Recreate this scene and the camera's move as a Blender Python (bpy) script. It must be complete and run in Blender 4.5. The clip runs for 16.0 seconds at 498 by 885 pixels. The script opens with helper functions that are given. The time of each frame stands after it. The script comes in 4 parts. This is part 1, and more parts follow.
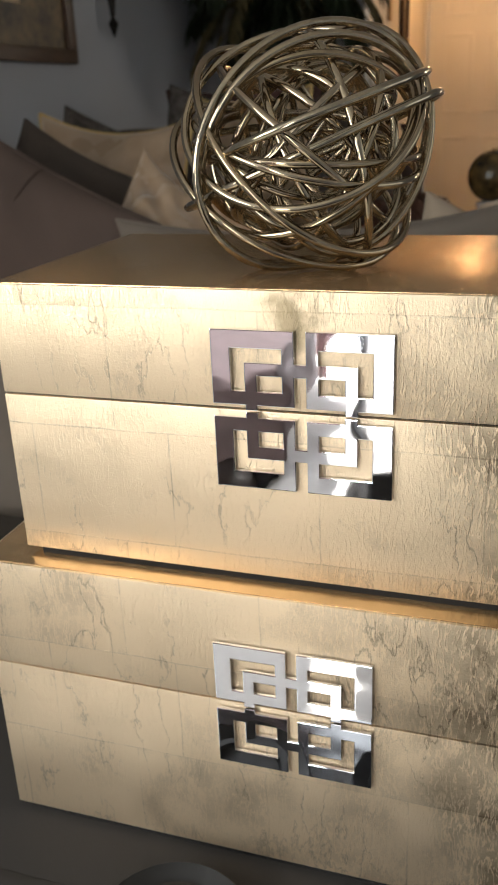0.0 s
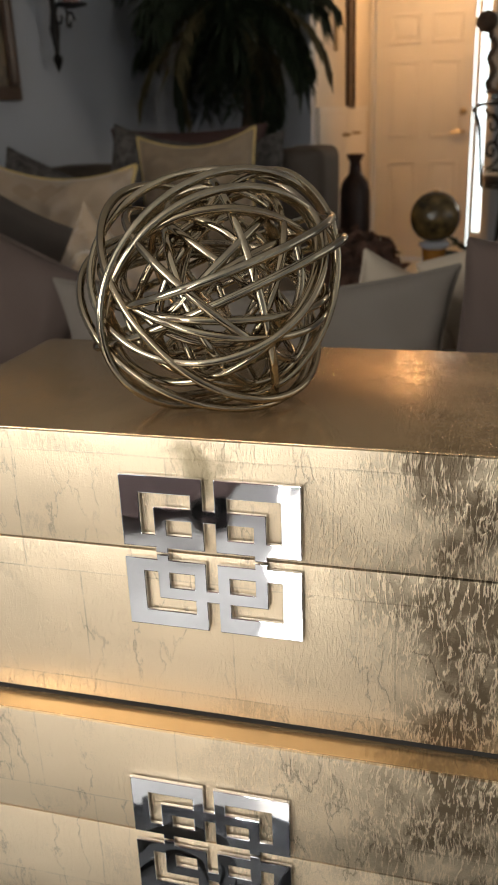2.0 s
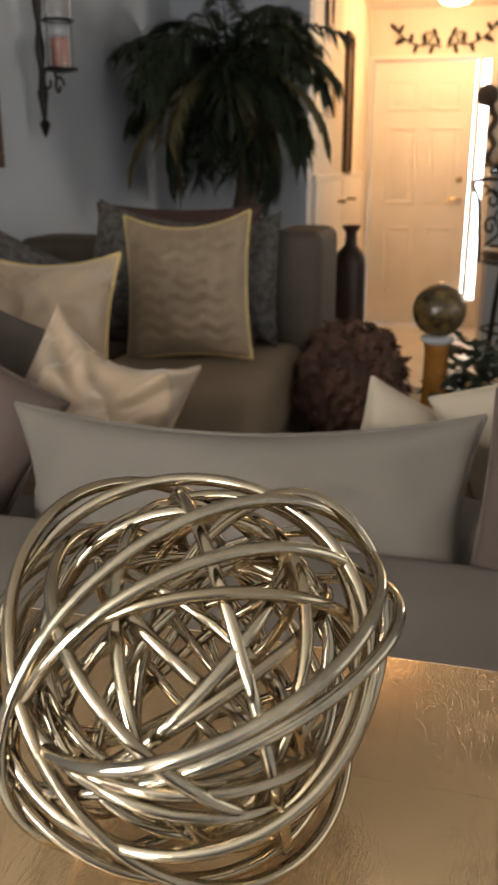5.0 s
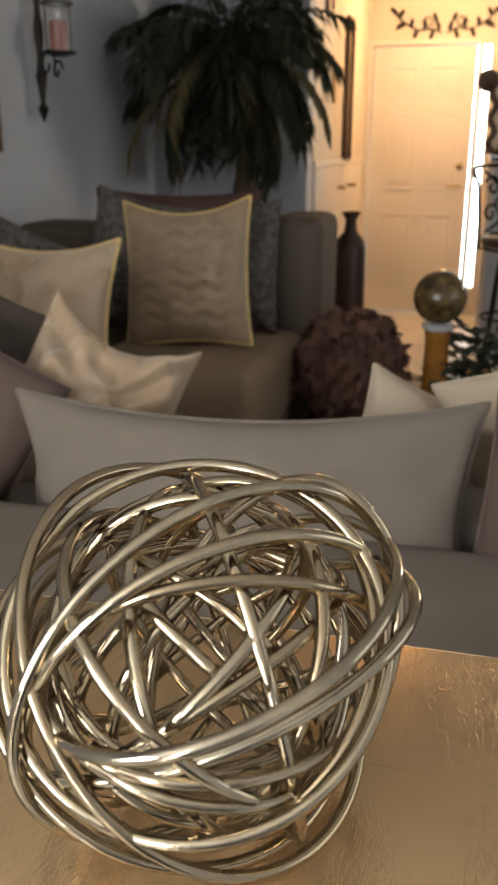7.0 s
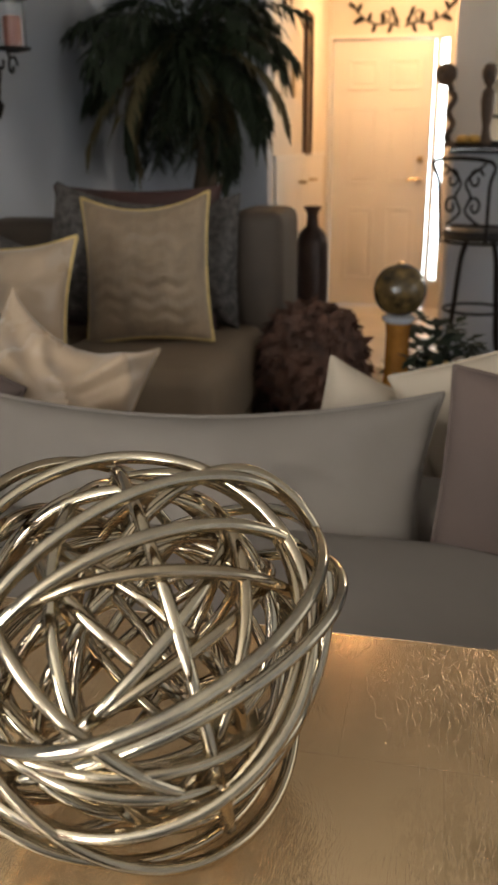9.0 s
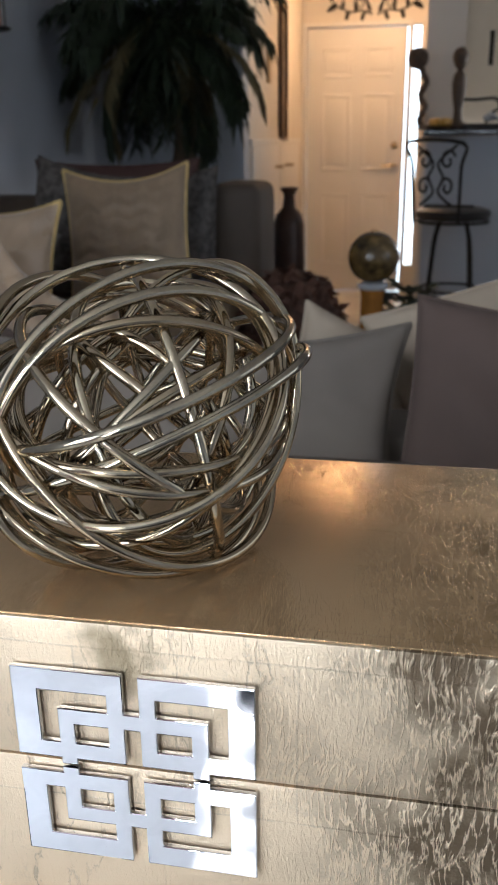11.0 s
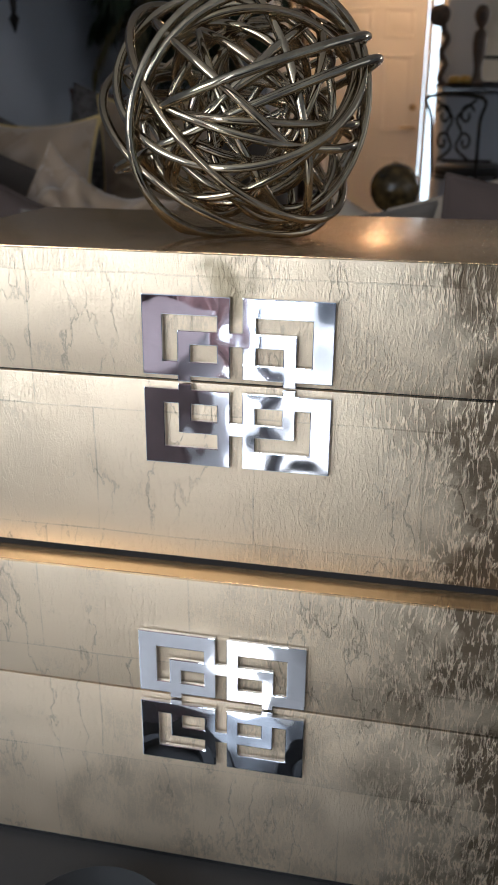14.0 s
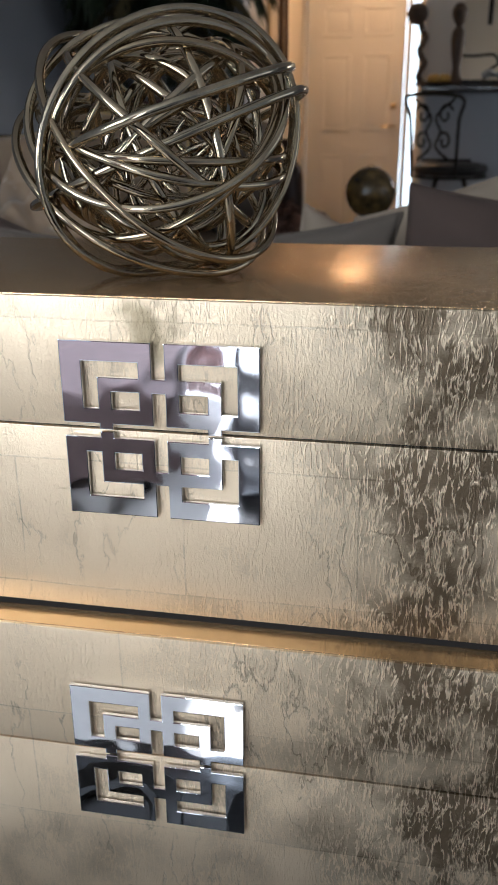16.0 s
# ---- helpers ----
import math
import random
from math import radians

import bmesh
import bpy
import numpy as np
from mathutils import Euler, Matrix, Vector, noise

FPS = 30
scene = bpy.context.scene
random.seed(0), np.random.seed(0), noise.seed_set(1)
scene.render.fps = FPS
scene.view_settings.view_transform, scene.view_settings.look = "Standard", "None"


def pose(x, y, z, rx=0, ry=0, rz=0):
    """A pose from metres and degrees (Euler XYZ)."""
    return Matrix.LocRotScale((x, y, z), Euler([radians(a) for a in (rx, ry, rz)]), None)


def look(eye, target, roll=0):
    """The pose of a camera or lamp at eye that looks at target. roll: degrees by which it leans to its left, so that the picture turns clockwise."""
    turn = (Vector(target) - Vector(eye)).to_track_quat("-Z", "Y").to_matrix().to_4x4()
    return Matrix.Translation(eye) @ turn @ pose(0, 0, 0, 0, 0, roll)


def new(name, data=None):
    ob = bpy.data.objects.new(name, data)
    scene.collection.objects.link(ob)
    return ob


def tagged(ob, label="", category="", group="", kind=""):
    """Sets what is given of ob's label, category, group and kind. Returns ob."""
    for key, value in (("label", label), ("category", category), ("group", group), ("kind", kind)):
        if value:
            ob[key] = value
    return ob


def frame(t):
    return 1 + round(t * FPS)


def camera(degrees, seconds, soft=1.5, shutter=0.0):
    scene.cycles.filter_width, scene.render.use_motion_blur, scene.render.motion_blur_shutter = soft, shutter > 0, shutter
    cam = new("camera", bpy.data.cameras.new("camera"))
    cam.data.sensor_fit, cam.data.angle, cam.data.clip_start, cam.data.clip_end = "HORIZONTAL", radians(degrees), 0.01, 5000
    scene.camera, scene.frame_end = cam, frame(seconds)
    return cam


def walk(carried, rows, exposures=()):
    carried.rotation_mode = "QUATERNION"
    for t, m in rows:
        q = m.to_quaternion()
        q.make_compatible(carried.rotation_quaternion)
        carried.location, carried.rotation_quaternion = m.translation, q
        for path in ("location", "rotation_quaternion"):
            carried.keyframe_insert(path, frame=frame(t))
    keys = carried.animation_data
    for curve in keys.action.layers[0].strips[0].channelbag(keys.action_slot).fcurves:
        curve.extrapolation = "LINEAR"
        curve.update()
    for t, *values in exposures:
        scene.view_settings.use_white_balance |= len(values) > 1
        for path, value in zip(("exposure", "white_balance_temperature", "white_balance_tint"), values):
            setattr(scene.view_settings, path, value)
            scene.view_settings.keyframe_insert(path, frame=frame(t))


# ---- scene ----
cam = camera(32.2, 16.0)
PATH = [
    (0, (0.016, 0.031, 1.137), (-0.582, 1.792, 0.401), -2.5),
    (0.5, (0.035, 0.022, 1.123), (-0.526, 1.786, 0.367), -2.3),
    (1, (0.042, 0.021, 1.129), (-0.509, 1.786, 0.367), -2.2),
    (1.5, (0.05, 0.039, 1.162), (-0.493, 1.815, 0.421), -2.1),
    (2, (0.041, 0.073, 1.217), (-0.467, 1.871, 0.504), -2.2),
    (2.5, (0.02, 0.108, 1.262), (-0.429, 1.938, 0.591), -2.1),
    (3, (-0.027, 0.126, 1.274), (-0.401, 1.983, 0.633), -2.0),
    (3.5, (-0.012, 0.191, 1.277), (-0.39, 2.046, 0.632), -1.9),
    (4, (-0.004, 0.296, 1.314), (-0.441, 2.146, 0.692), -0.5),
    (4.5, (-0.018, 0.318, 1.322), (-0.488, 2.165, 0.713), 0.1),
    (5, (-0.032, 0.325, 1.317), (-0.51, 2.164, 0.694), 0.0),
    (7.5, (-0.041, 0.33, 1.314), (-0.51, 2.162, 0.663), 0.2),
    (8, (-0.042, 0.336, 1.313), (-0.501, 2.171, 0.664), -0.0),
    (8.5, (-0.033, 0.337, 1.312), (-0.466, 2.178, 0.659), -0.2),
    (8.7, (-0.027, 0.336, 1.312), (-0.446, 2.178, 0.657), -0.3),
    (10.8, (-0.004, 0.241, 1.257), (-0.369, 2.088, 0.584), -0.7),
    (11, (0.001, 0.22, 1.242), (-0.358, 2.071, 0.576), -0.8),
    (11.5, (0.001, 0.17, 1.218), (-0.351, 2.029, 0.57), -0.8),
    (12, (-0.01, 0.138, 1.186), (-0.37, 1.996, 0.539), -0.0),
    (12.5, (-0.009, 0.105, 1.163), (-0.383, 1.954, 0.501), -0.0),
    (13, (-0.003, 0.079, 1.136), (-0.378, 1.924, 0.461), -0.1),
    (13.5, (-0.007, 0.058, 1.12), (-0.372, 1.897, 0.425), 0.3),
    (14, (-0.012, 0.038, 1.103), (-0.381, 1.871, 0.393), 0.5),
    (14.5, (-0.006, 0.039, 1.105), (-0.388, 1.867, 0.391), 0.2),
    (15, (0.004, 0.061, 1.12), (-0.381, 1.891, 0.412), -0.5),
    (15.5, (0.015, 0.071, 1.119), (-0.355, 1.905, 0.411), -0.7),
    (16, (0.021, 0.079, 1.124), (-0.328, 1.915, 0.41), -0.3),
]
EXPOSURE = [(0, -0.76, 7100, 10), (2.0, -0.72, 7100, 10), (3.0, -0.42, 7200, 10), (4.0, 0.22, 7800, 10), (4.5, 0.53, 7300, 10), (5.0, 0.25, 7100, 10), (8.5, 0.18, 7100, 10), (11.0, -0.46, 5900, 10), (13.0, -1.14, 5800, 10), (16.0, -1.0, 6000, 10)]
walk(cam, [(t, look(eye, target, roll)) for t, eye, target, roll in PATH], EXPOSURE)
cam.data.dof.use_dof, cam.data.dof.focus_distance, cam.data.dof.aperture_fstop = True, 0.5, 22

# ---- light ----
world = bpy.data.worlds.new("sky")
scene.world = world
world.use_nodes = True
wn = world.node_tree
sky = wn.nodes.new("ShaderNodeTexSky")
sky.sky_type, sky.sun_disc, sky.sun_elevation, sky.sun_rotation = "NISHITA", False, radians(35), radians(180)
wn.links.new(sky.outputs[0], wn.nodes["Background"].inputs[0])
wn.nodes["Background"].inputs[1].default_value = 0.08


def area(name, place, target, sx, sy, watts, colour):
    d = bpy.data.lights.new(name, "AREA")
    d.shape, d.size, d.size_y, d.energy, d.color = "RECTANGLE", sx, sy, watts, colour
    ob = new(name, d)
    ob.matrix_world = look(place, target)
    return ob


area("patio_daylight", (-0.77, -2.56, 1.06), (-0.77, 0, 1.06), 0.64, 2.1, 84, (0.84, 0.92, 1.0))
# unseen fill from the west, added to brighten the left of the box fronts
area("west_fill", (-1.74, -1.45, 1.55), (0, -1.45, 1.55), 1.7, 1.1, 122, (0.88, 0.94, 1.0))
# unseen east fill, added to lift the left wall and the pillows
area("east_fill", (2.64, 1.7, 1.55), (0, 1.7, 1.55), 1.9, 1.1, 9, (0.92, 0.96, 1.0))
# unseen source added to lighten the kitchen wall
area("kitchen_fill", (2.64, 6.75, 1.6), (0, 6.75, 1.6), 0.8, 0.9, 42, (1.0, 0.93, 0.84))
sun = bpy.data.lights.new("sun", "SUN")
sun.energy, sun.angle, sun.color = 5.0, radians(0.6), (1.0, 0.95, 0.88)
new("sun", sun).matrix_world = look((0, 0, 0), (0.20, 1, -math.tan(radians(35))))
hall = bpy.data.lights.new("hall_bulb", "POINT")
hall.energy, hall.color, hall.shadow_soft_size = 22, (1.0, 0.60, 0.30), 0.09
new("hall_bulb", hall).location = (-0.30, 6.75, 2.17)


# ---- materials ----
def mat(name, colour, rough=0.6, metal=0.0, vary=0.15, scale=6.0, grain=60.0, bump=0.15, dist=0.002, second=None, detail=4, stretch=(1, 1, 1), sheen=0.0):
    """A surface whose colour drifts at a large and a fine scale, with fine relief."""
    m = bpy.data.materials.new(name)
    m.use_nodes = True
    nt = m.node_tree
    b = nt.nodes["Principled BSDF"]
    tc = nt.nodes.new("ShaderNodeTexCoord")
    mp = nt.nodes.new("ShaderNodeMapping")
    mp.inputs["Scale"].default_value = stretch
    nt.links.new(tc.outputs["Object"], mp.inputs[0])
    n1, n2 = nt.nodes.new("ShaderNodeTexNoise"), nt.nodes.new("ShaderNodeTexNoise")
    n1.inputs["Scale"].default_value, n1.inputs["Detail"].default_value = scale, 5
    n2.inputs["Scale"].default_value, n2.inputs["Detail"].default_value = grain, detail
    for n in (n1, n2):
        nt.links.new(mp.outputs[0], n.inputs["Vector"])
    add = nt.nodes.new("ShaderNodeMath")
    add.operation = "MULTIPLY_ADD"
    add.inputs[1].default_value = 0.35
    nt.links.new(n2.outputs["Fac"], add.inputs[0])
    nt.links.new(n1.outputs["Fac"], add.inputs[2])
    ramp = nt.nodes.new("ShaderNodeValToRGB")
    lo = [c * (1 - vary) for c in colour]
    hi = second or [min(1, c * (1 + vary)) for c in colour]
    ramp.color_ramp.elements[0].position, ramp.color_ramp.elements[0].color = 0.45, (*lo, 1)
    ramp.color_ramp.elements[1].position, ramp.color_ramp.elements[1].color = 0.9, (*hi, 1)
    nt.links.new(add.outputs[0], ramp.inputs[0])
    nt.links.new(ramp.outputs[0], b.inputs["Base Color"])
    rr = nt.nodes.new("ShaderNodeMapRange")
    rr.inputs["To Min"].default_value, rr.inputs["To Max"].default_value = max(0.02, rough * 0.85), min(1, rough * 1.15)
    nt.links.new(n1.outputs["Fac"], rr.inputs[0])
    nt.links.new(rr.outputs[0], b.inputs["Roughness"])
    b.inputs["Metallic"].default_value = metal
    b.inputs["Sheen Weight"].default_value = sheen
    if bump:
        bp = nt.nodes.new("ShaderNodeBump")
        bp.inputs["Strength"].default_value, bp.inputs["Distance"].default_value = bump, dist
        nt.links.new(n2.outputs["Fac"], bp.inputs["Height"])
        nt.links.new(bp.outputs[0], b.inputs["Normal"])
    return m


def leaf_metal(name, colour, dark, rough, metal, crinkle, seam, sheet, axis="XZ"):
    """Gilding laid in overlapping square sheets: lap lines, wrinkles in patches, fine tooth."""
    m = bpy.data.materials.new(name)
    m.use_nodes = True
    nt = m.node_tree
    N, L = nt.nodes.new, nt.links.new
    b = nt.nodes["Principled BSDF"]
    tc, sep, comb = N("ShaderNodeTexCoord"), N("ShaderNodeSeparateXYZ"), N("ShaderNodeCombineXYZ")
    L(tc.outputs["Object"], sep.inputs[0])
    L(sep.outputs[axis[0]], comb.inputs[0])
    L(sep.outputs[axis[1]], comb.inputs[1])
    warp = N("ShaderNodeTexNoise")
    warp.inputs["Scale"].default_value, warp.inputs["Detail"].default_value = 14, 2
    L(comb.outputs[0], warp.inputs["Vector"])
    wa = N("ShaderNodeVectorMath")
    wa.operation = "MULTIPLY_ADD"
    wa.inputs[1].default_value = (0.004, 0.004, 0.0)
    L(warp.outputs["Color"], wa.inputs[0])
    L(comb.outputs[0], wa.inputs[2])
    br = N("ShaderNodeTexBrick")
    br.offset = 0.37
    br.inputs["Scale"].default_value = 1.0
    br.inputs["Brick Width"].default_value, br.inputs["Row Height"].default_value = sheet, sheet * 0.82
    br.inputs["Mortar Size"].default_value, br.inputs["Mortar Smooth"].default_value = 0.0006, 0.2
    br.inputs["Color1"].default_value, br.inputs["Color2"].default_value = (0, 0, 0, 1), (1, 1, 1, 1)
    br.inputs["Mortar"].default_value = (0.5, 0.5, 0.5, 1)
    L(wa.outputs[0], br.inputs["Vector"])
    # wrinkles: long streaks whose direction wanders, thick at one end of the piece
    w2 = N("ShaderNodeTexNoise")
    w2.inputs["Scale"].default_value, w2.inputs["Detail"].default_value = 20, 2
    L(comb.outputs[0], w2.inputs["Vector"])
    w2a = N("ShaderNodeVectorMath")
    w2a.operation = "MULTIPLY_ADD"
    w2a.inputs[1].default_value = (0.012, 0.012, 0.0)
    L(w2.outputs["Color"], w2a.inputs[0])
    L(comb.outputs[0], w2a.inputs[2])

    def streaks(turn, sx, sy, detail, width):
        """Thin wandering lines where a stretched noise crosses its middle value."""
        st = N("ShaderNodeMapping")
        st.inputs["Rotation"].default_value, st.inputs["Scale"].default_value = (0, 0, turn), (sx, sy, 1)
        L(w2a.outputs[0], st.inputs[0])
        n = N("ShaderNodeTexNoise")
        n.inputs["Scale"].default_value, n.inputs["Detail"].default_value, n.inputs["Roughness"].default_value = 1.0, detail, 0.55
        L(st.outputs[0], n.inputs["Vector"])
        off, size, out = N("ShaderNodeMath"), N("ShaderNodeMath"), N("ShaderNodeMapRange")
        off.operation, size.operation = "SUBTRACT", "ABSOLUTE"
        off.inputs[1].default_value = 0.5
        out.inputs["From Min"].default_value, out.inputs["From Max"].default_value = width * 0.3, width
        out.inputs["To Min"].default_value, out.inputs["To Max"].default_value = 1.0, 0.0
        L(n.outputs["Fac"], off.inputs[0])
        L(off.outputs[0], size.inputs[0])
        L(size.outputs[0], out.inputs[0])
        return out.outputs[0]

    s1, s2, s3 = streaks(0.20, 210, 34, 3, 0.042), streaks(-0.90, 190, 32, 3, 0.042), streaks(0.75, 200, 34, 3, 0.042)
    patch = N("ShaderNodeTexNoise")
    patch.inputs["Scale"].default_value, patch.inputs["Detail"].default_value = 17, 8
    L(comb.outputs[0], patch.inputs["Vector"])

    def span(value, a, b, lo, hi):
        n = N("ShaderNodeMapRange")
        n.inputs["From Min"].default_value, n.inputs["From Max"].default_value = a, b
        n.inputs["To Min"].default_value, n.inputs["To Max"].default_value = lo, hi
        L(value, n.inputs[0])
        return n

    pr = span(patch.outputs["Fac"], 0.34, 0.62, 0, 1)
    pick = N("ShaderNodeTexNoise")
    pick.inputs["Scale"].default_value, pick.inputs["Detail"].default_value = 38, 3
    L(w2a.outputs[0], pick.inputs["Vector"])
    pk = span(pick.outputs["Fac"], 0.44, 0.50, 0, 1)
    pk2 = span(pick.outputs["Fac"], 0.54, 0.60, 0, 1)
    # grows towards +x: denser wrinkles, and the dark reflection painted into the tone
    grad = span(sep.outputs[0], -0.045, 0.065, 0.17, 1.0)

    def blend(f, a, b):
        n = N("ShaderNodeMix")
        L(f, n.inputs["Factor"])
        L(a, n.inputs["A"])
        L(b, n.inputs["B"])
        return n.outputs["Result"]

    cross = N("ShaderNodeMath")
    cross.operation = "MAXIMUM"
    L(s1, cross.inputs[0])
    L(s3, cross.inputs[1])
    lines = blend(pk2.outputs[0], blend(pk.outputs[0], s1, s2), cross.outputs[0])
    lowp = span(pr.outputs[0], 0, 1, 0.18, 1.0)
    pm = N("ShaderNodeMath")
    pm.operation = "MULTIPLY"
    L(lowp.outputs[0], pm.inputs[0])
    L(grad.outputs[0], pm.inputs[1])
    cr = N("ShaderNodeMath")
    cr.operation = "MULTIPLY"
    L(lines, cr.inputs[0])
    L(pm.outputs[0], cr.inputs[1])
    # long fine creases, gathered in places
    hair = streaks(0.35, 30, 10, 8, 0.011)
    where = N("ShaderNodeTexNoise")
    where.inputs["Scale"].default_value, where.inputs["Detail"].default_value = 9, 3
    L(w2a.outputs[0], where.inputs["Vector"])
    vm = N("ShaderNodeMath")
    vm.operation = "MULTIPLY"
    L(hair, vm.inputs[0])
    L(span(where.outputs["Fac"], 0.40, 0.58, 0.0, 1.0).outputs[0], vm.inputs[1])
    tooth = N("ShaderNodeTexNoise")
    tooth.inputs["Scale"].default_value, tooth.inputs["Detail"].default_value = 700, 3
    L(comb.outputs[0], tooth.inputs["Vector"])
    soft = N("ShaderNodeTexNoise")
    soft.inputs["Scale"].default_value, soft.inputs["Detail"].default_value = 30, 5
    L(comb.outputs[0], soft.inputs["Vector"])

    def madd(a, k, c):
        n = N("ShaderNodeMath")
        n.operation = "MULTIPLY_ADD"
        n.inputs[1].default_value = k
        L(a, n.inputs[0])
        if c is None:
            n.inputs[2].default_value = 0
        else:
            L(c, n.inputs[2])
        return n.outputs[0]

    h = madd(cr.outputs[0], crinkle * 0.9, None)
    h = madd(vm.outputs[0], crinkle * -0.18, h)
    h = madd(br.outputs["Fac"], seam, h)
    h = madd(tooth.outputs["Fac"], 0.22 * crinkle, h)
    h = madd(soft.outputs["Fac"], 0.9 * crinkle, h)
    bp = N("ShaderNodeBump")
    bp.inputs["Strength"].default_value, bp.inputs["Distance"].default_value = 0.8, 0.0012
    L(h, bp.inputs["Height"])
    L(bp.outputs[0], b.inputs["Normal"])
    # tone: sheet by sheet, worn patches where the ground shows through, and painted shade towards +x
    t1 = madd(br.outputs["Color"], 0.10, None)
    t1.node.inputs[2].default_value = 0.13
    t1 = madd(soft.outputs["Fac"], 0.20, t1)
    t1 = madd(vm.outputs[0], -0.10 * crinkle, t1)
    t1 = madd(br.outputs["Fac"], -0.05, t1)
    # rubbed gilding between the wrinkles, plus the +x end's dark reflection and glinting lines as colour
    t1 = madd(cr.outputs[0], 0.36, t1)
    t1 = madd(tooth.outputs["Fac"], 0.10, t1)
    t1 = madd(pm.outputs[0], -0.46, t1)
    ramp = N("ShaderNodeValToRGB")
    ramp.color_ramp.elements[0].position, ramp.color_ramp.elements[0].color = 0.02, (*dark, 1)
    ramp.color_ramp.elements[1].position, ramp.color_ramp.elements[1].color = 0.29, (*colour, 1)
    L(t1, ramp.inputs[0])
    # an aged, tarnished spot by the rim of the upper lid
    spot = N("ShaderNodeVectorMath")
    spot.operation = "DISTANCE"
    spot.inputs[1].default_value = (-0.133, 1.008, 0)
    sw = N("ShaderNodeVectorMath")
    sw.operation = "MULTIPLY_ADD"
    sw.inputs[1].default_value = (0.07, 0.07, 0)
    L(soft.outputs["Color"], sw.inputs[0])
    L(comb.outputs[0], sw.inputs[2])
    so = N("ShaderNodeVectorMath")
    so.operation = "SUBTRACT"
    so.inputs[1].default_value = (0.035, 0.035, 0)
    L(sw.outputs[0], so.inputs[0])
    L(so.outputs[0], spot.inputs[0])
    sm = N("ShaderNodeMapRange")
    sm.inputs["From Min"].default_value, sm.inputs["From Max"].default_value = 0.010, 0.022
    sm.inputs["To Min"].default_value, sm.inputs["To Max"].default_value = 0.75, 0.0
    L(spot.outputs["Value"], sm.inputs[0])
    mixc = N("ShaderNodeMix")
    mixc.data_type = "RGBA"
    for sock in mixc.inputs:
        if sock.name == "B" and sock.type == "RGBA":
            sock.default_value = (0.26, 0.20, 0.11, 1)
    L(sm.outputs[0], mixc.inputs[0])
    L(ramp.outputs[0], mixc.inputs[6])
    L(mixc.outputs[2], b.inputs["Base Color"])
    rr = N("ShaderNodeMapRange")
    rr.inputs["To Min"].default_value, rr.inputs["To Max"].default_value = rough * 0.75, rough * 1.25
    L(soft.outputs["Fac"], rr.inputs[0])
    L(rr.outputs[0], b.inputs["Roughness"])
    b.inputs["Metallic"].default_value = metal
    return m


def glow(name, colour, strength):
    m = bpy.data.materials.new(name)
    m.use_nodes = True
    b = m.node_tree.nodes["Principled BSDF"]
    b.inputs["Base Color"].default_value = (*colour, 1)
    b.inputs["Emission Color"].default_value, b.inputs["Emission Strength"].default_value = (*colour, 1), strength
    return m


def glass(name, colour, rough=0.03):
    m = bpy.data.materials.new(name)
    m.use_nodes = True
    b = m.node_tree.nodes["Principled BSDF"]
    b.inputs["Base Color"].default_value = (*colour, 1)
    b.inputs["Transmission Weight"].default_value, b.inputs["Roughness"].default_value, b.inputs["IOR"].default_value = 1.0, rough, 1.45
    return m


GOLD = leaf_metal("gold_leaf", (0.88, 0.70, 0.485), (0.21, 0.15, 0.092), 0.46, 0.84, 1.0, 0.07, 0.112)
GOLD_TOP = leaf_metal("gold_leaf_top", (0.66, 0.44, 0.235), (0.40, 0.26, 0.13), 0.16, 0.74, 0.55, 0.05, 0.14, "XY")
# brushed from front to back, so lights stretch into streaks
top_bsdf, brushed = GOLD_TOP.node_tree.nodes["Principled BSDF"], GOLD_TOP.node_tree.nodes.new("ShaderNodeCombineXYZ")
brushed.inputs[1].default_value = 1.0
top_bsdf.inputs["Anisotropic"].default_value = 0.85
GOLD_TOP.node_tree.links.new(brushed.outputs[0], top_bsdf.inputs["Tangent"])
CHROME = mat("chrome", (0.80, 0.82, 0.88), 0.03, 1.0, 0.02, 8, 45, 0.30, 0.0012, detail=0)
NICKEL = mat("champagne_nickel", (0.32, 0.275, 0.22), 0.11, 1.0, 0.12, 40, 700, 0.10, 0.0003, second=(0.58, 0.49, 0.34))
nt = NICKEL.node_tree
info, mixn = nt.nodes.new("ShaderNodeObjectInfo"), nt.nodes.new("ShaderNodeMix")
mixn.data_type = "RGBA"
ramp_out = next(n for n in nt.nodes if n.type == "VALTORGB").outputs[0]
nt.links.new(info.outputs["Random"], mixn.inputs[0])
nt.links.new(ramp_out, mixn.inputs[6])
mixn.inputs[7].default_value = (0.37, 0.285, 0.185, 1)
nt.links.new(mixn.outputs[2], nt.nodes["Principled BSDF"].inputs["Base Color"])
GAP_BLACK = mat("gap_black", (0.012, 0.010, 0.009), 0.9)
WALL = mat("grey_wall_paint", (0.45, 0.475, 0.52), 0.7, 0, 0.04, 2, 220, 0.12, 0.001)
HALLWALL = mat("cream_wall_paint", (0.72, 0.66, 0.58), 0.7, 0, 0.04, 2, 220, 0.12, 0.001)
CEIL = mat("ceiling_paint", (0.75, 0.73, 0.70), 0.85, 0, 0.04, 3, 90, 0.3, 0.003)
DOORP = mat("white_door_paint", (0.76, 0.73, 0.69), 0.45, 0, 0.03, 3, 150, 0.05, 0.001)
FLOOR = mat("floor_tile", (0.66, 0.62, 0.57), 0.3, 0, 0.12, 4, 40, 0.08, 0.001)
TABLE = mat("dark_table_lacquer", (0.018, 0.016, 0.014), 0.12, 0, 0.3, 8, 60, 0.03, 0.001)
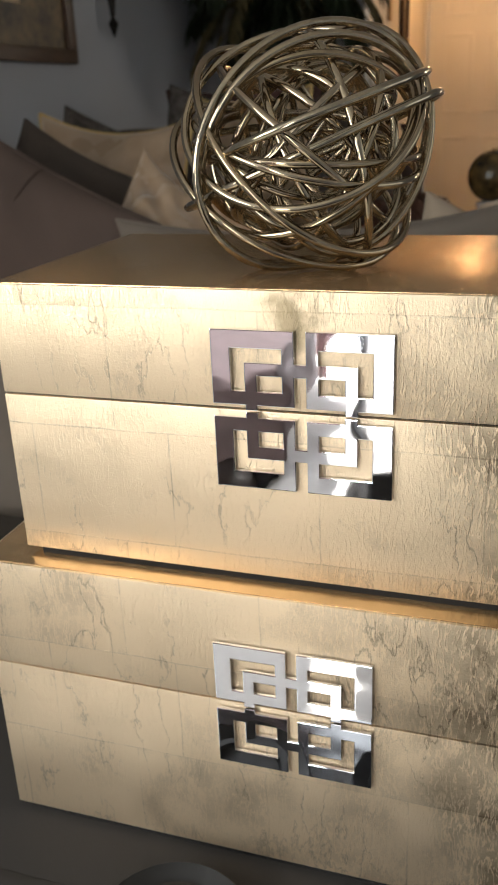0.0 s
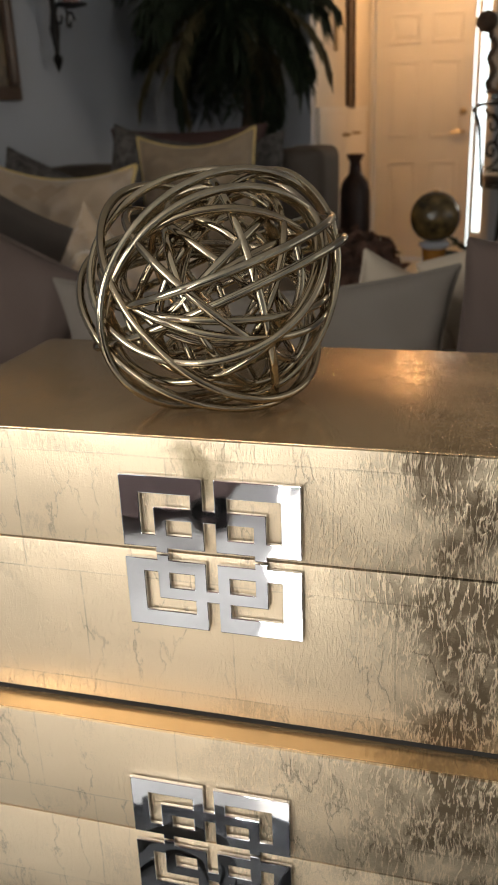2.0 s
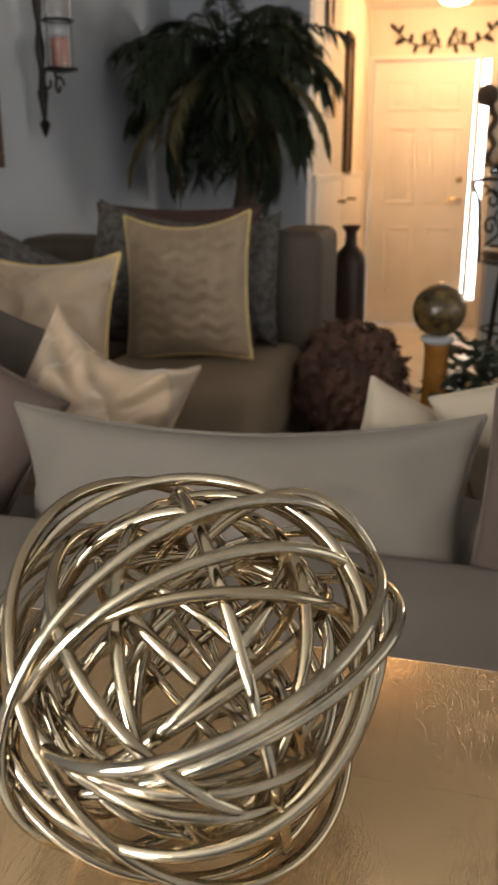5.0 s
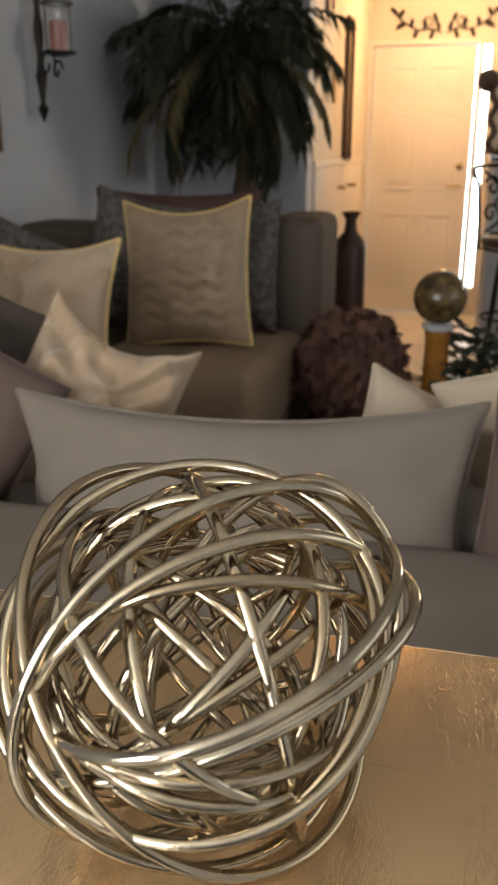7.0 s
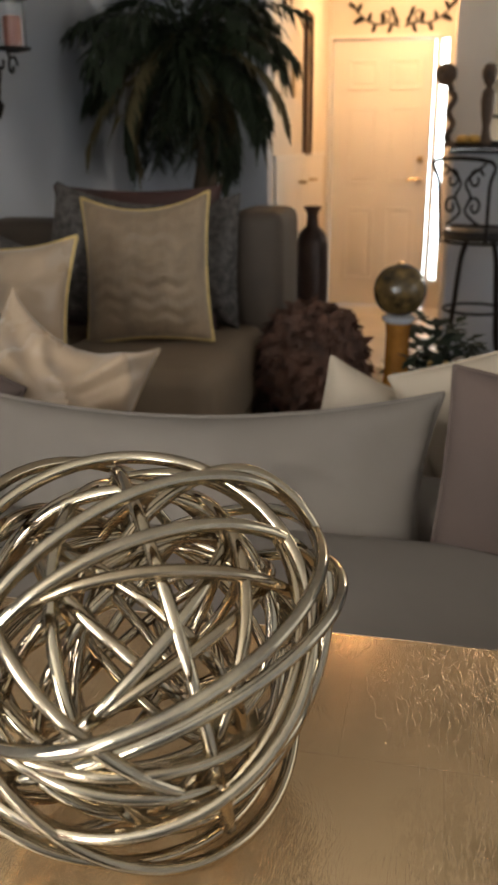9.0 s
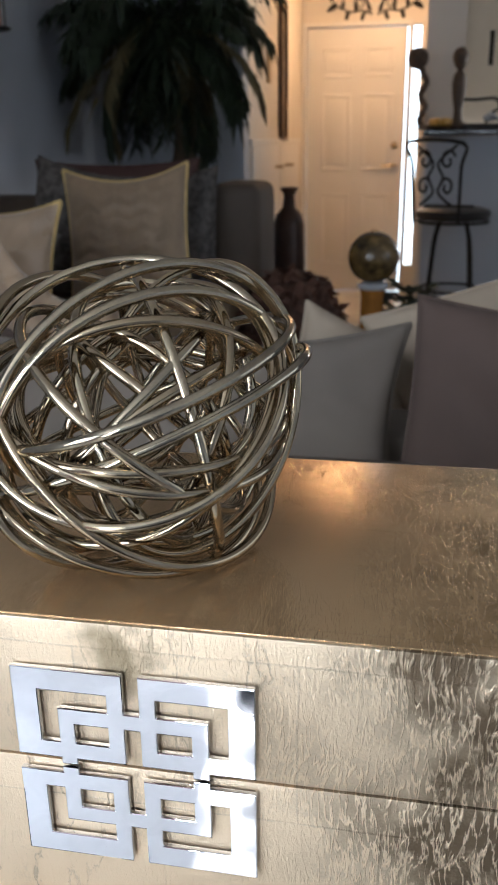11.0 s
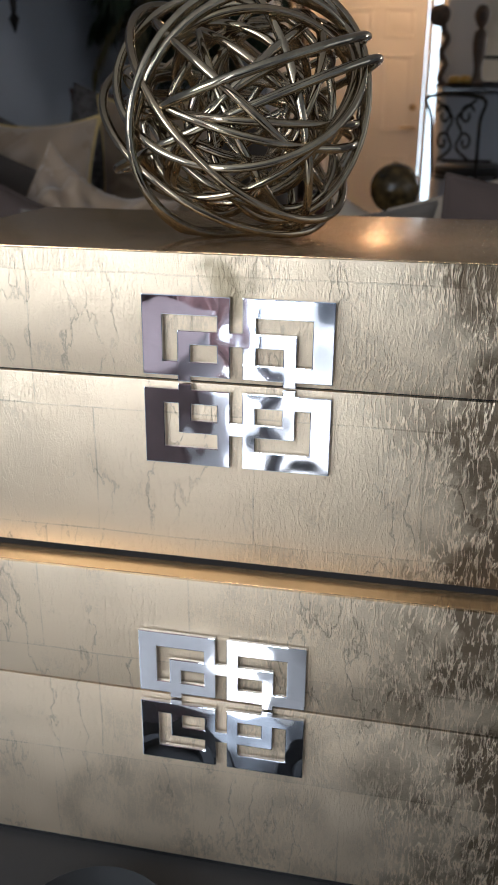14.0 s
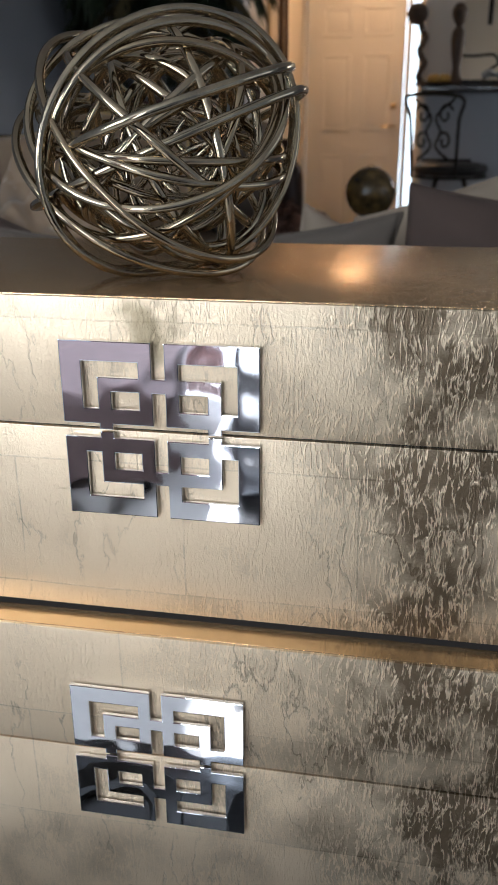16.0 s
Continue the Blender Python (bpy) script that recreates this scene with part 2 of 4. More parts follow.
RUNNER = mat("taupe_cloth", (0.033, 0.029, 0.026), 0.85, 0, 0.12, 12, 900, 0.3, 0.0006)
GREYC = mat("grey_linen", (0.168, 0.138, 0.110), 0.9, 0, 0.10, 5, 800, 0.35, 0.0008)
MAUVE = mat("mauve_linen", (0.105, 0.070, 0.055), 0.85, 0, 0.12, 6, 700, 0.3, 0.0008)
BROWNC = mat("brown_cotton", (0.072, 0.054, 0.042), 0.85, 0, 0.15, 6, 500, 0.3, 0.0008)
SATIN = mat("champagne_satin", (0.43, 0.305, 0.195), 0.28, 0, 0.10, 7, 900, 0.06, 0.0004, sheen=0.3)
CREAM = mat("cream_cotton", (0.42, 0.335, 0.245), 0.75, 0, 0.08, 6, 600, 0.25, 0.0006)
OLIVE = mat("olive_brown_upholstery", (0.21, 0.145, 0.088), 0.8, 0, 0.15, 5, 500, 0.3, 0.001)
DARKUP = mat("dark_brown_upholstery", (0.078, 0.055, 0.038), 0.75, 0, 0.2, 6, 300, 0.3, 0.001)
PIPING = mat("gold_piping", (0.62, 0.43, 0.16), 0.5, 0, 0.15, 30, 500, 0.3, 0.0006)
MAROON = mat("maroon_velvet", (0.060, 0.024, 0.018), 0.7, 0, 0.25, 9, 300, 0.25, 0.001)
DOTS = mat("spotted_brown_fabric", (0.03, 0.022, 0.018), 0.7, 0, 0.3, 45, 110, 0.3, 0.001, second=(0.15, 0.13, 0.115))
QUILT = mat("quilted_champagne", (0.29, 0.20, 0.12), 0.5, 0, 0.16, 18, 120, 0.6, 0.003, stretch=(1.6, 1, 0.6), sheen=0.2)
PALM = mat("palm_leaf", (0.018, 0.028, 0.011), 0.55, 0, 0.4, 12, 80, 0.2, 0.001)
PALMDRY = mat("palm_leaf_dry", (0.11, 0.085, 0.035), 0.65, 0, 0.3, 12, 80, 0.2, 0.001)
BARK = mat("palm_bark", (0.085, 0.055, 0.032), 0.9, 0, 0.4, 14, 60, 0.8, 0.006, stretch=(1, 1, 0.3))
IRON = mat("wrought_iron", (0.022, 0.018, 0.015), 0.5, 0.6, 0.3, 20, 200, 0.2, 0.001)
BRONZE = mat("bronze_vase_glaze", (0.055, 0.028, 0.018), 0.35, 0.3, 0.3, 12, 90, 0.2, 0.001)
FRAMEW = mat("brown_frame_wood", (0.085, 0.045, 0.025), 0.4, 0, 0.3, 12, 120, 0.2, 0.001, stretch=(1, 1, 4))
LEATHER = mat("black_leather", (0.014, 0.012, 0.011), 0.4, 0, 0.2, 10, 250, 0.25, 0.001)
GRANITE = mat("dark_granite", (0.020, 0.018, 0.017), 0.15, 0, 0.5, 60, 200, 0.02, 0.001)
MOSAIC = mat("mottled_glass_mosaic", (0.024, 0.018, 0.009), 0.25, 0, 0.3, 26, 70, 0.3, 0.002, second=(0.17, 0.105, 0.035))
AMBER = mat("amber_glaze", (0.32, 0.13, 0.025), 0.25, 0, 0.25, 14, 80, 0.1, 0.001)
WHITEC = mat("white_ceramic", (0.42, 0.43, 0.45), 0.25)
FUR = mat("dark_brown_fur", (0.050, 0.026, 0.017), 0.8, 0, 0.4, 9, 160, 0.5, 0.004, second=(0.17, 0.075, 0.045))
LEAFG = mat("dark_green_leaf", (0.020, 0.030, 0.014), 0.85)
FRUIT = mat("gold_fruit", (0.55, 0.32, 0.07), 0.4)
CARVED = mat("carved_dark_wood", (0.075, 0.045, 0.028), 0.5, 0, 0.4, 30, 90, 0.6, 0.004)
BRASS = mat("brushed_brass", (0.45, 0.35, 0.22), 0.35, 1.0)
CANDLE = mat("red_brown_wax", (0.24, 0.085, 0.055), 0.5)
ART = mat("painted_canvas", (0.015, 0.013, 0.010), 0.45, 0, 0.3, 11, 45, 0.4, 0.003, second=(0.24, 0.16, 0.085))
ARTSKY = mat("painted_canvas_sky", (0.72, 0.50, 0.30), 0.45, 0, 0.15, 8, 60, 0.3, 0.002)
CABINET = mat("cream_cabinet_paint", (0.62, 0.60, 0.50), 0.5)
CURTAIN = mat("mauve_brown_curtain", (0.30, 0.215, 0.205), 0.8, 0, 0.15, 6, 400, 0.3, 0.001)
BLACKW = mat("black_cabinet_lacquer", (0.008, 0.008, 0.009), 0.4)
DAY = glow("daylight_beyond", (0.80, 0.92, 1.0), 4.5)
LAMP = glow("lamp_glass_lit", (1.0, 0.72, 0.42), 9.0)
CLEAR = glass("clear_glass", (0.95, 0.95, 0.95))
DISH = mat("smoked_glass_dish", (0.008, 0.0075, 0.007), 0.6, 0, 0.3, 20, 100, 0.02, 0.001)


# ---- mesh helpers ----
def part(name, bm, material, parent=None, label="", smooth=True):
    """Links a bmesh as one mesh object, under a thing or a part where one is given."""
    me = bpy.data.meshes.new(name)
    bmesh.ops.recalc_face_normals(bm, faces=bm.faces)
    bm.to_mesh(me)
    bm.free()
    if smooth:
        me.polygons.foreach_set("use_smooth", [True] * len(me.polygons))
        me.set_sharp_from_angle(angle=radians(38))
    me.materials.append(material)
    ob = new(name, me)
    if parent:
        ob.parent = parent
    if label:
        ob["label"] = label
    return ob


def empty(name, label, category, place=(0, 0, 0), group="", kind=""):
    ob = new(name)
    ob.empty_display_size = 0.05
    ob.location = place
    return tagged(ob, label, category, group, kind)


def block(x0, x1, y0, y1, z0, z1, bevel=0.0, seg=2, bm=None):
    own = bmesh.new()
    bmesh.ops.create_cube(own, size=1, matrix=Matrix.Translation(((x0 + x1) / 2, (y0 + y1) / 2, (z0 + z1) / 2)) @ Matrix.Diagonal((x1 - x0, y1 - y0, z1 - z0, 1)))
    if bevel:
        bmesh.ops.bevel(own, geom=own.edges[:], offset=bevel, segments=seg, profile=0.6, affect="EDGES", clamp_overlap=True)
    return join(bm, own)


def join(bm, own):
    if bm is None:
        return own
    me = bpy.data.meshes.new("tmp")
    own.to_mesh(me)
    own.free()
    bm.from_mesh(me)
    bpy.data.meshes.remove(me)
    return bm


def tube(points, r, sides=8, closed=False, bm=None, taper=None):
    """A round bar along a line of points."""
    bm = bm or bmesh.new()
    P = [Vector(p) for p in points]
    n = len(P)
    rings, up = [], None
    for i, p in enumerate(P):
        a = P[(i - 1) % n] if closed or i else P[i]
        b = P[(i + 1) % n] if closed or i < n - 1 else P[i]
        t = (b - a).normalized()
        if up is None:
            up = t.orthogonal().normalized()
        up = (up - t * up.dot(t)).normalized()
        side = t.cross(up)
        k = r * (taper(i / max(1, n - 1)) if taper else 1)
        rings.append([bm.verts.new(p + k * (math.cos(2 * math.pi * j / sides) * up + math.sin(2 * math.pi * j / sides) * side)) for j in range(sides)])
    shift = 0
    if closed:
        d = [(rings[0][j].co - rings[-1][0].co).length for j in range(sides)]
        shift = d.index(min(d))
    for i in range(n if closed else n - 1):
        a, b = rings[i], rings[(i + 1) % n]
        s = shift if closed and i == n - 1 else 0
        for j in range(sides):
            bm.faces.new((a[j], a[(j + 1) % sides], b[(j + 1 + s) % sides], b[(j + s) % sides]))
    if not closed:
        bm.faces.new(rings[0])
        bm.faces.new(rings[-1])
    return bm


def lathe(profile, centre=(0, 0, 0), sides=32, bm=None):
    """A turned body from (radius, height) pairs."""
    bm = bm or bmesh.new()
    c = Vector(centre)
    rings = [[bm.verts.new(c + Vector((max(r, 1e-4) * math.cos(2 * math.pi * j / sides), max(r, 1e-4) * math.sin(2 * math.pi * j / sides), z))) for j in range(sides)] for r, z in profile]
    for a, b in zip(rings, rings[1:]):
        for j in range(sides):
            bm.faces.new((a[j], a[(j + 1) % sides], b[(j + 1) % sides], b[j]))
    bm.faces.new(rings[0])
    bm.faces.new(rings[-1])
    return bm


def ball_mesh(centre, r, squash=1.0, u=20, v=12, bm=None):
    own = bmesh.new()
    bmesh.ops.create_uvsphere(own, u_segments=u, v_segments=v, radius=r, matrix=Matrix.Translation(centre) @ Matrix.Diagonal((1, 1, squash, 1)))
    return join(bm, own)


def spline(points, steps=6):
    """A smooth line through the points."""
    P = [Vector(p) for p in points]
    out = []
    for i in range(len(P) - 1):
        a, b, c, d = P[max(0, i - 1)], P[i], P[i + 1], P[min(len(P) - 1, i + 2)]
        for s in range(steps):
            t = s / steps
            out.append(0.5 * ((2 * b) + (c - a) * t + (2 * a - 5 * b + 4 * c - d) * t * t + (3 * b - a - 3 * c + d) * t ** 3))
    return out + [P[-1]]


def pillow(name, label, w, h, thick, m, material, piping=None, pinch=0.10, wrinkle=0.018, seed=0, seam=False, sag=0.0, ribs=0.0, group="", category="pillow"):
    """A stuffed cushion standing on its lower edge in its own x-z plane, with drawn-in sides and pointed corners."""
    top = empty(name, label, category, group=group)
    n = 56
    bm = bmesh.new()
    off = Vector((seed * 3.1, seed * 1.7, seed * 0.9))

    def outline(u, v):
        x = w / 2 * u * (1 - pinch * (1 - v * v))
        z = h / 2 * v * (1 - pinch * (1 - u * u))
        z -= sag * (1 - u * u) * (v + 1) / 2
        return x, z

    grids = []
    for side in (-1, 1):
        g = {}
        for i in range(n + 1):
            for j in range(n + 1):
                u, v = math.sin((i / n - 0.5) * math.pi), math.sin((j / n - 0.5) * math.pi)
                x, z = outline(u, v)
                edge = (1 - u ** 4) * (1 - v ** 4)
                t = thick / 2 * max(0, (1 - u * u) * (1 - v * v)) ** 0.42
                p = Vector((x, 0, z))
                f = noise.fractal(Vector((x * 5, side * 2.0, z * 5)) + off, 1.0, 2.0, 3)
                pull = noise.noise(Vector((3 * u / (0.3 + math.hypot(u, v)), 3 * v / (0.3 + math.hypot(u, v)), seed + side))) * (abs(u * v)) ** 0.5
                ridge = (1 - abs(noise.noise(Vector((x * 7 + z * 3, side + seed * 2.0, z * 5 - x * 2))))) ** 3
                t += (f * wrinkle + pull * wrinkle * 1.8 + (ridge - 0.5) * wrinkle * 0.8) * edge ** 0.5
                t += ribs * math.sin(z * 150 + 1.4 * math.sin(x * 75)) * edge
                t = max(t, 0.35 * thick / 2 * max(0, (1 - u * u) * (1 - v * v)) ** 0.42)
                if i in (0, n) or j in (0, n):
                    t = 0
                g[i, j] = bm.verts.new((x, side * t, z))
        grids.append(g)
        for i in range(n):
            for j in range(n):
                bm.faces.new((g[i, j], g[i + 1, j], g[i + 1, j + 1], g[i, j + 1]))
    bmesh.ops.remove_doubles(bm, verts=bm.verts, dist=1e-5)
    part("cover", bm, material, top)
    rim = []
    k = 22
    for a in range(4 * k):
        s, q = divmod(a, k)
        f = math.sin((q / k - 0.5) * math.pi)
        u, v = [(f, -1), (1, f), (-f, 1), (-1, -f)][s]
        x, z = outline(u, v)
        rim.append((x, 0, z))
    part("piping", tube(rim, 0.0065 if piping else 0.004, 6, True), piping or material, top)
    if seam:
        line = []
        for j in range(2, n - 1):
            v = math.sin((j / n - 0.5) * math.pi)
            x, z = outline(0.05, v)
            line.append((x, -thick / 2 * max(0, (1 - v * v)) ** 0.42 - 0.001, z))
        part("seam", tube(line, 0.003, 6), material, top)
    top.matrix_basis = m
    return top


def leaflet(bm, base, tip, width, droop, up):
    base, tip = Vector(base), Vector(tip)
    d = tip - base
    s = d.cross(up)
    if s.length < 1e-6:
        return
    s = s.normalized() * width
    mid = base + d * 0.5
    tip = tip - Vector((0, 0, droop))
    v = [bm.verts.new(p) for p in (base, mid + s, tip, mid - s)]
    bm.faces.new(v)


# ---- setting ----
def structure(name, bm, material, label, category, smooth=False):
    return tagged(part(name, bm, material, smooth=smooth), label, category, kind="structure")


structure("floor", block(-1.85, 2.75, -2.75, 8.6, -0.12, 0.0), FLOOR, "brown glazed floor tiles", "floor")
structure("ceiling", block(-1.85, 2.75, -2.75, 8.6, 2.40, 2.52), CEIL, "off-white painted ceiling", "ceiling")
# the opening in this wall is added for the west fill
ww = block(-1.84, -1.70, -0.60, 5.24, 0, 2.4)
block(-1.84, -1.70, -2.75, -2.30, 0, 2.4, bm=ww)
block(-1.84, -1.70, -2.30, -0.60, 0, 1.0, bm=ww)
block(-1.84, -1.70, -2.30, -0.60, 2.1, 2.4, bm=ww)
structure("wall_west", ww, WALL, "grey painted living room wall", "wall")
structure("wall_north", block(-1.70, -0.95, 5.10, 5.24, 0, 2.4), WALL, "grey painted wall behind the palm", "wall")
structure("hall_wall_west", block(-1.10, -0.955, 5.24, 7.60, 0, 2.4), HALLWALL, "cream painted hallway wall", "wall")
# rear wall round the window and the patio door
rear = block(-1.70, -1.10, -2.75, -2.60, 0, 2.4)
block(-0.44, 2.60, -2.75, -2.60, 0, 2.4, bm=rear)
block(-1.10, -0.44, -2.75, -2.60, 2.11, 2.4, bm=rear)
structure("wall_south", rear, WALL, "grey painted wall with window openings", "wall")
# openings here are added for the east and kitchen fills, neither of them seen
we = block(2.60, 2.75, -2.75, 0.75, 0, 2.4)
block(2.60, 2.75, 2.65, 6.35, 0, 2.4, bm=we)
block(2.60, 2.75, 7.15, 8.6, 0, 2.4, bm=we)
block(2.60, 2.75, 6.35, 7.15, 0, 1.15, bm=we)
block(2.60, 2.75, 6.35, 7.15, 2.05, 2.4, bm=we)
block(2.60, 2.75, 0.75, 2.65, 0, 1.0, bm=we)
block(2.60, 2.75, 0.75, 2.65, 2.1, 2.4, bm=we)
structure("wall_east", we, WALL, "grey painted wall", "wall")
# front door wall: opening for the door and the sidelight
dw = block(-1.10, -0.925, 7.60, 7.74, 0, 2.4)
block(-0.925, 0.23, 7.60, 7.74, 2.045, 2.4, bm=dw)
block(-0.035, 0.23, 7.60, 7.74, 0, 2.045, bm=dw)
block(-0.135, -0.105, 7.60, 7.74, 0, 2.045, bm=dw)
block(-0.105, -0.035, 7.60, 7.74, 0, 0.22, bm=dw)
structure("hall_wall_north", dw, HALLWALL, "cream painted wall round the front door", "wall")
structure("hall_pillar", block(0.0, 0.23, 6.12, 7.60, 0, 2.4, 0.004), HALLWALL, "cream painted partition end beside the hallway", "wall")
structure("kitchen_wall", block(0.23, 2.60, 7.3, 7.44, 0, 2.4), HALLWALL, "pale kitchen wall", "wall")
structure("bar_wall", block(0.03, 2.60, 5.98, 6.12, 0, 1.235), WALL, "grey painted half wall under the bar", "wall")
structure("backdrop", block(-0.3, 0.4, 7.95, 7.97, 0, 2.3), DAY, "bright daylight outside the sidelight", "backdrop")
structure("baseboard", block(-1.70, -1.685, -2.60, 5.10, 0, 0.09, 0.003), DOORP, "white painted baseboard", "trim")


def casing(x0, x1, z1, y, w, d):
    bm = block(x0 - w, x0, y - d, y, 0, z1 + w, 0.004)
    block(x1, x1 + w, y - d, y, 0, z1 + w, 0.004, bm=bm)
    block(x0, x1, y - d, y, z1, z1 + w, 0.004, bm=bm)
    return bm


structure("trim", casing(-0.925, -0.135, 2.045, 7.597, 0.028, 0.02), DOORP, "white door casing", "trim")
door = empty("door_1", "white six-panel front door, closed", "door", (-0.53, 7.64, 0), kind="structure")
door.location = (0, 0, 0)
slab = block(-0.915, -0.145, 7.622, 7.665, 0.01, 2.035)
part("slab", slab, DOORP, door, smooth=False)
for px in (-0.80, -0.475):
    for z0, z1 in ((0.22, 0.80), (0.98, 1.56), (1.68, 1.90)):
        ring = bmesh.new()
        for a, b2, c, d2 in ((px, px + 0.235, z0, z0 + 0.022), (px, px + 0.235, z1 - 0.022, z1), (px, px + 0.022, z0 + 0.022, z1 - 0.022), (px + 0.213, px + 0.235, z0 + 0.022, z1 - 0.022)):
            block(a, b2, 7.612, 7.6225, c, d2, 0.004, bm=ring)
        part("panel_moulding", ring, DOORP, door)
        part("panel", block(px + 0.045, px + 0.19, 7.615, 7.6225, z0 + 0.045, z1 - 0.045, 0.006), DOORP, door)
lev = tube(spline([(-0.215, 7.62, 1.02), (-0.215, 7.575, 1.02), (-0.24, 7.565, 1.02), (-0.31, 7.565, 1.015)]), 0.010)
lathe([(0.03, 0), (0.03, 0.012)], (-0.215, 7.608, 1.012), bm=lev)
part("lever_handle", lev, BRASS, door, "brushed metal lever handle")
part("deadbolt", ball_mesh((-0.215, 7.61, 1.17), 0.026), BRASS, door, "brushed metal deadbolt")
side = empty("window_1", "narrow bright sidelight beside the front door", "window", kind="structure")
part("window_frame", block(-0.105, -0.100, 7.61, 7.66, 0.22, 2.045, bm=block(-0.040, -0.035, 7.61, 7.66, 0.22, 2.045)), DOORP, side, smooth=False)
pane = part("pane", block(-0.100, -0.040, 7.64, 7.645, 0.22, 2.045), CLEAR, side, smooth=False)
pane.visible_shadow = False

# closet doors in the hallway's side wall
for k, (y0, y1, hy) in enumerate(((5.30, 6.26, 6.10), (6.28, 7.25, 6.52))):
    d = empty("door_2" if k == 0 else "door_3", "white panelled closet door in the hallway", "door", kind="structure")
    part("slab", block(-0.953, -0.935, y0, y1, 0.01, 1.195, 0.003), DOORP, d)
    part("door_handle", tube(spline([(-0.935, hy, 1.06), (-0.89, hy, 1.06), (-0.885, hy + 0.06 * (1 if k else -1), 1.06)]), 0.010), BRASS, d, "brushed metal lever")
structure("trim_hall", block(-0.954, -0.93, 5.26, 7.30, 1.197, 1.235, 0.004), DOORP, "white moulding over the closet", "trim")


def frame_on_x(name, label, x, y0, y1, z0, z1, w, d, fm, am):
    """A framed picture on a wall that faces +x."""
    t = empty(name, label, "picture")
    for n, b4 in (("frame_rail", (y0, y1, z0, z0 + w)), ("frame_rail", (y0, y1, z1 - w, z1)), ("frame_stile", (y0, y0 + w, z0 + w, z1 - w)), ("frame_stile", (y1 - w, y1, z0 + w, z1 - w))):
        bm = block(x, x + d, b4[0], b4[1], b4[2], b4[3], 0.006)
        part(n, bm, fm, t)
    part("canvas", block(x, x + d * 0.4, y0 + w, y1 - w, z0 + w, z1 - w), am, t, smooth=False)
    return t


pic = frame_on_x("framed_picture", "framed dark painting of foliage under a warm sky", -1.70, 2.25, 3.20, 1.29, 2.02, 0.05, 0.035, FRAMEW, ART)
part("painted_sky", block(-1.6855, -1.684, 2.31, 2.86, 1.47, 1.96), ARTSKY, pic, "pale orange painted sky", smooth=False)
frame_on_x("wall_mirror_frame", "tall narrow dark framed picture in the hallway", -0.953, 6.33, 6.58, 1.22, 2.10, 0.02, 0.03, FRAMEW, ART)
frame_on_x("small_picture", "small dark framed picture in the hallway", -0.953, 5.55, 5.75, 2.03, 2.30, 0.02, 0.025, FRAMEW, ART)
plate = empty("thermostat", "small beige wall plate in the hallway", "wall plate")
part("cover", block(-0.953, -0.935, 5.86, 5.95, 1.56, 1.78, 0.004), BRASS, plate)

# hall ceiling lamp
lamp = empty("ceiling_lamp", "lit warm glass dome lamp on the hallway ceiling", "lamp")
part("canopy", lathe([(0.14, 2.399), (0.145, 2.385), (0.13, 2.375)], (-0.30, 6.75, 0)), BRASS, lamp)
part("shade", lathe([(0.125, 2.376), (0.12, 2.34), (0.09, 2.30), (0.04, 2.283), (0.0, 2.28)], (-0.30, 6.75, 0)), LAMP, lamp, "lit frosted glass bowl")

# iron vine over the door
vine = empty("vine_ornament", "black scrolled metal vine ornament above the front door", "wall ornament")
for s in (-1, 1):
    stem = [(-0.40 + s * a, 7.58, z) for a, z in ((0.02, 2.12), (0.10, 2.15), (0.18, 2.14), (0.26, 2.17), (0.33, 2.22), (0.37, 2.27))]
    part("stem", tube(spline(stem), 0.006), IRON, vine)
    part("scroll", tube(spline([(-0.40 + s * (0.12 + 0.045 * math.cos(a) * (1 - a / 9)), 7.58, 2.19 + 0.045 * math.sin(a) * (1 - a / 9)) for a in [x * 0.6 for x in range(12)]]), 0.005), IRON, vine)
    for a, z, dx, dz in ((0.08, 2.14, 0.02, -0.06), (0.15, 2.15, -0.01, 0.06), (0.20, 2.145, 0.02, -0.055), (0.25, 2.16, -0.01, 0.06), (0.29, 2.19, 0.05, -0.03), (0.34, 2.23, -0.03, 0.05), (0.36, 2.26, 0.035, 0.03), (0.31, 2.20, 0.055, -0.055), (0.03, 2.13, 0.03, 0.08), (0.06, 2.2, 0.02, 0.05)):
        lf = bmesh.new()
        c = Vector((-0.40 + s * (a + dx / 2), 7.58, z + dz / 2))
        ang = math.atan2(dz, s * dx)
        bmesh.ops.create_uvsphere(lf, u_segments=8, v_segments=6, radius=1, matrix=Matrix.Translation(c) @ Matrix.Rotation(-ang, 4, "Y") @ Matrix.Diagonal((0.036, 0.005, 0.015, 1)))
        part("leaf", lf, IRON, vine)

# ---- the table and the boxes ----
table = empty("console_table", "dark lacquered low console table behind the sofa", "table")
part("tabletop", block(-1.0, 0.75, 0.34, 1.08, 0.50, 0.542, 0.005), TABLE, table)
for lx in (-0.95, 0.64):
    for ly in (0.38, 0.97):
        part("leg", block(lx, lx + 0.06, ly, ly + 0.06, 0, 0.50, 0.004), TABLE, table)
runner = empty("table_runner", "taupe cloth runner with stitched hems under the boxes", "runner")
part("cloth", block(-0.75, 0.55, 0.476, 0.916, 0.5425, 0.546, 0.0012), RUNNER, runner)
for hy in (0.462, 0.916):
    part("hem", block(-0.75, 0.55, hy, hy + 0.014, 0.5425, 0.5466, 0.0015), RUNNER, runner)
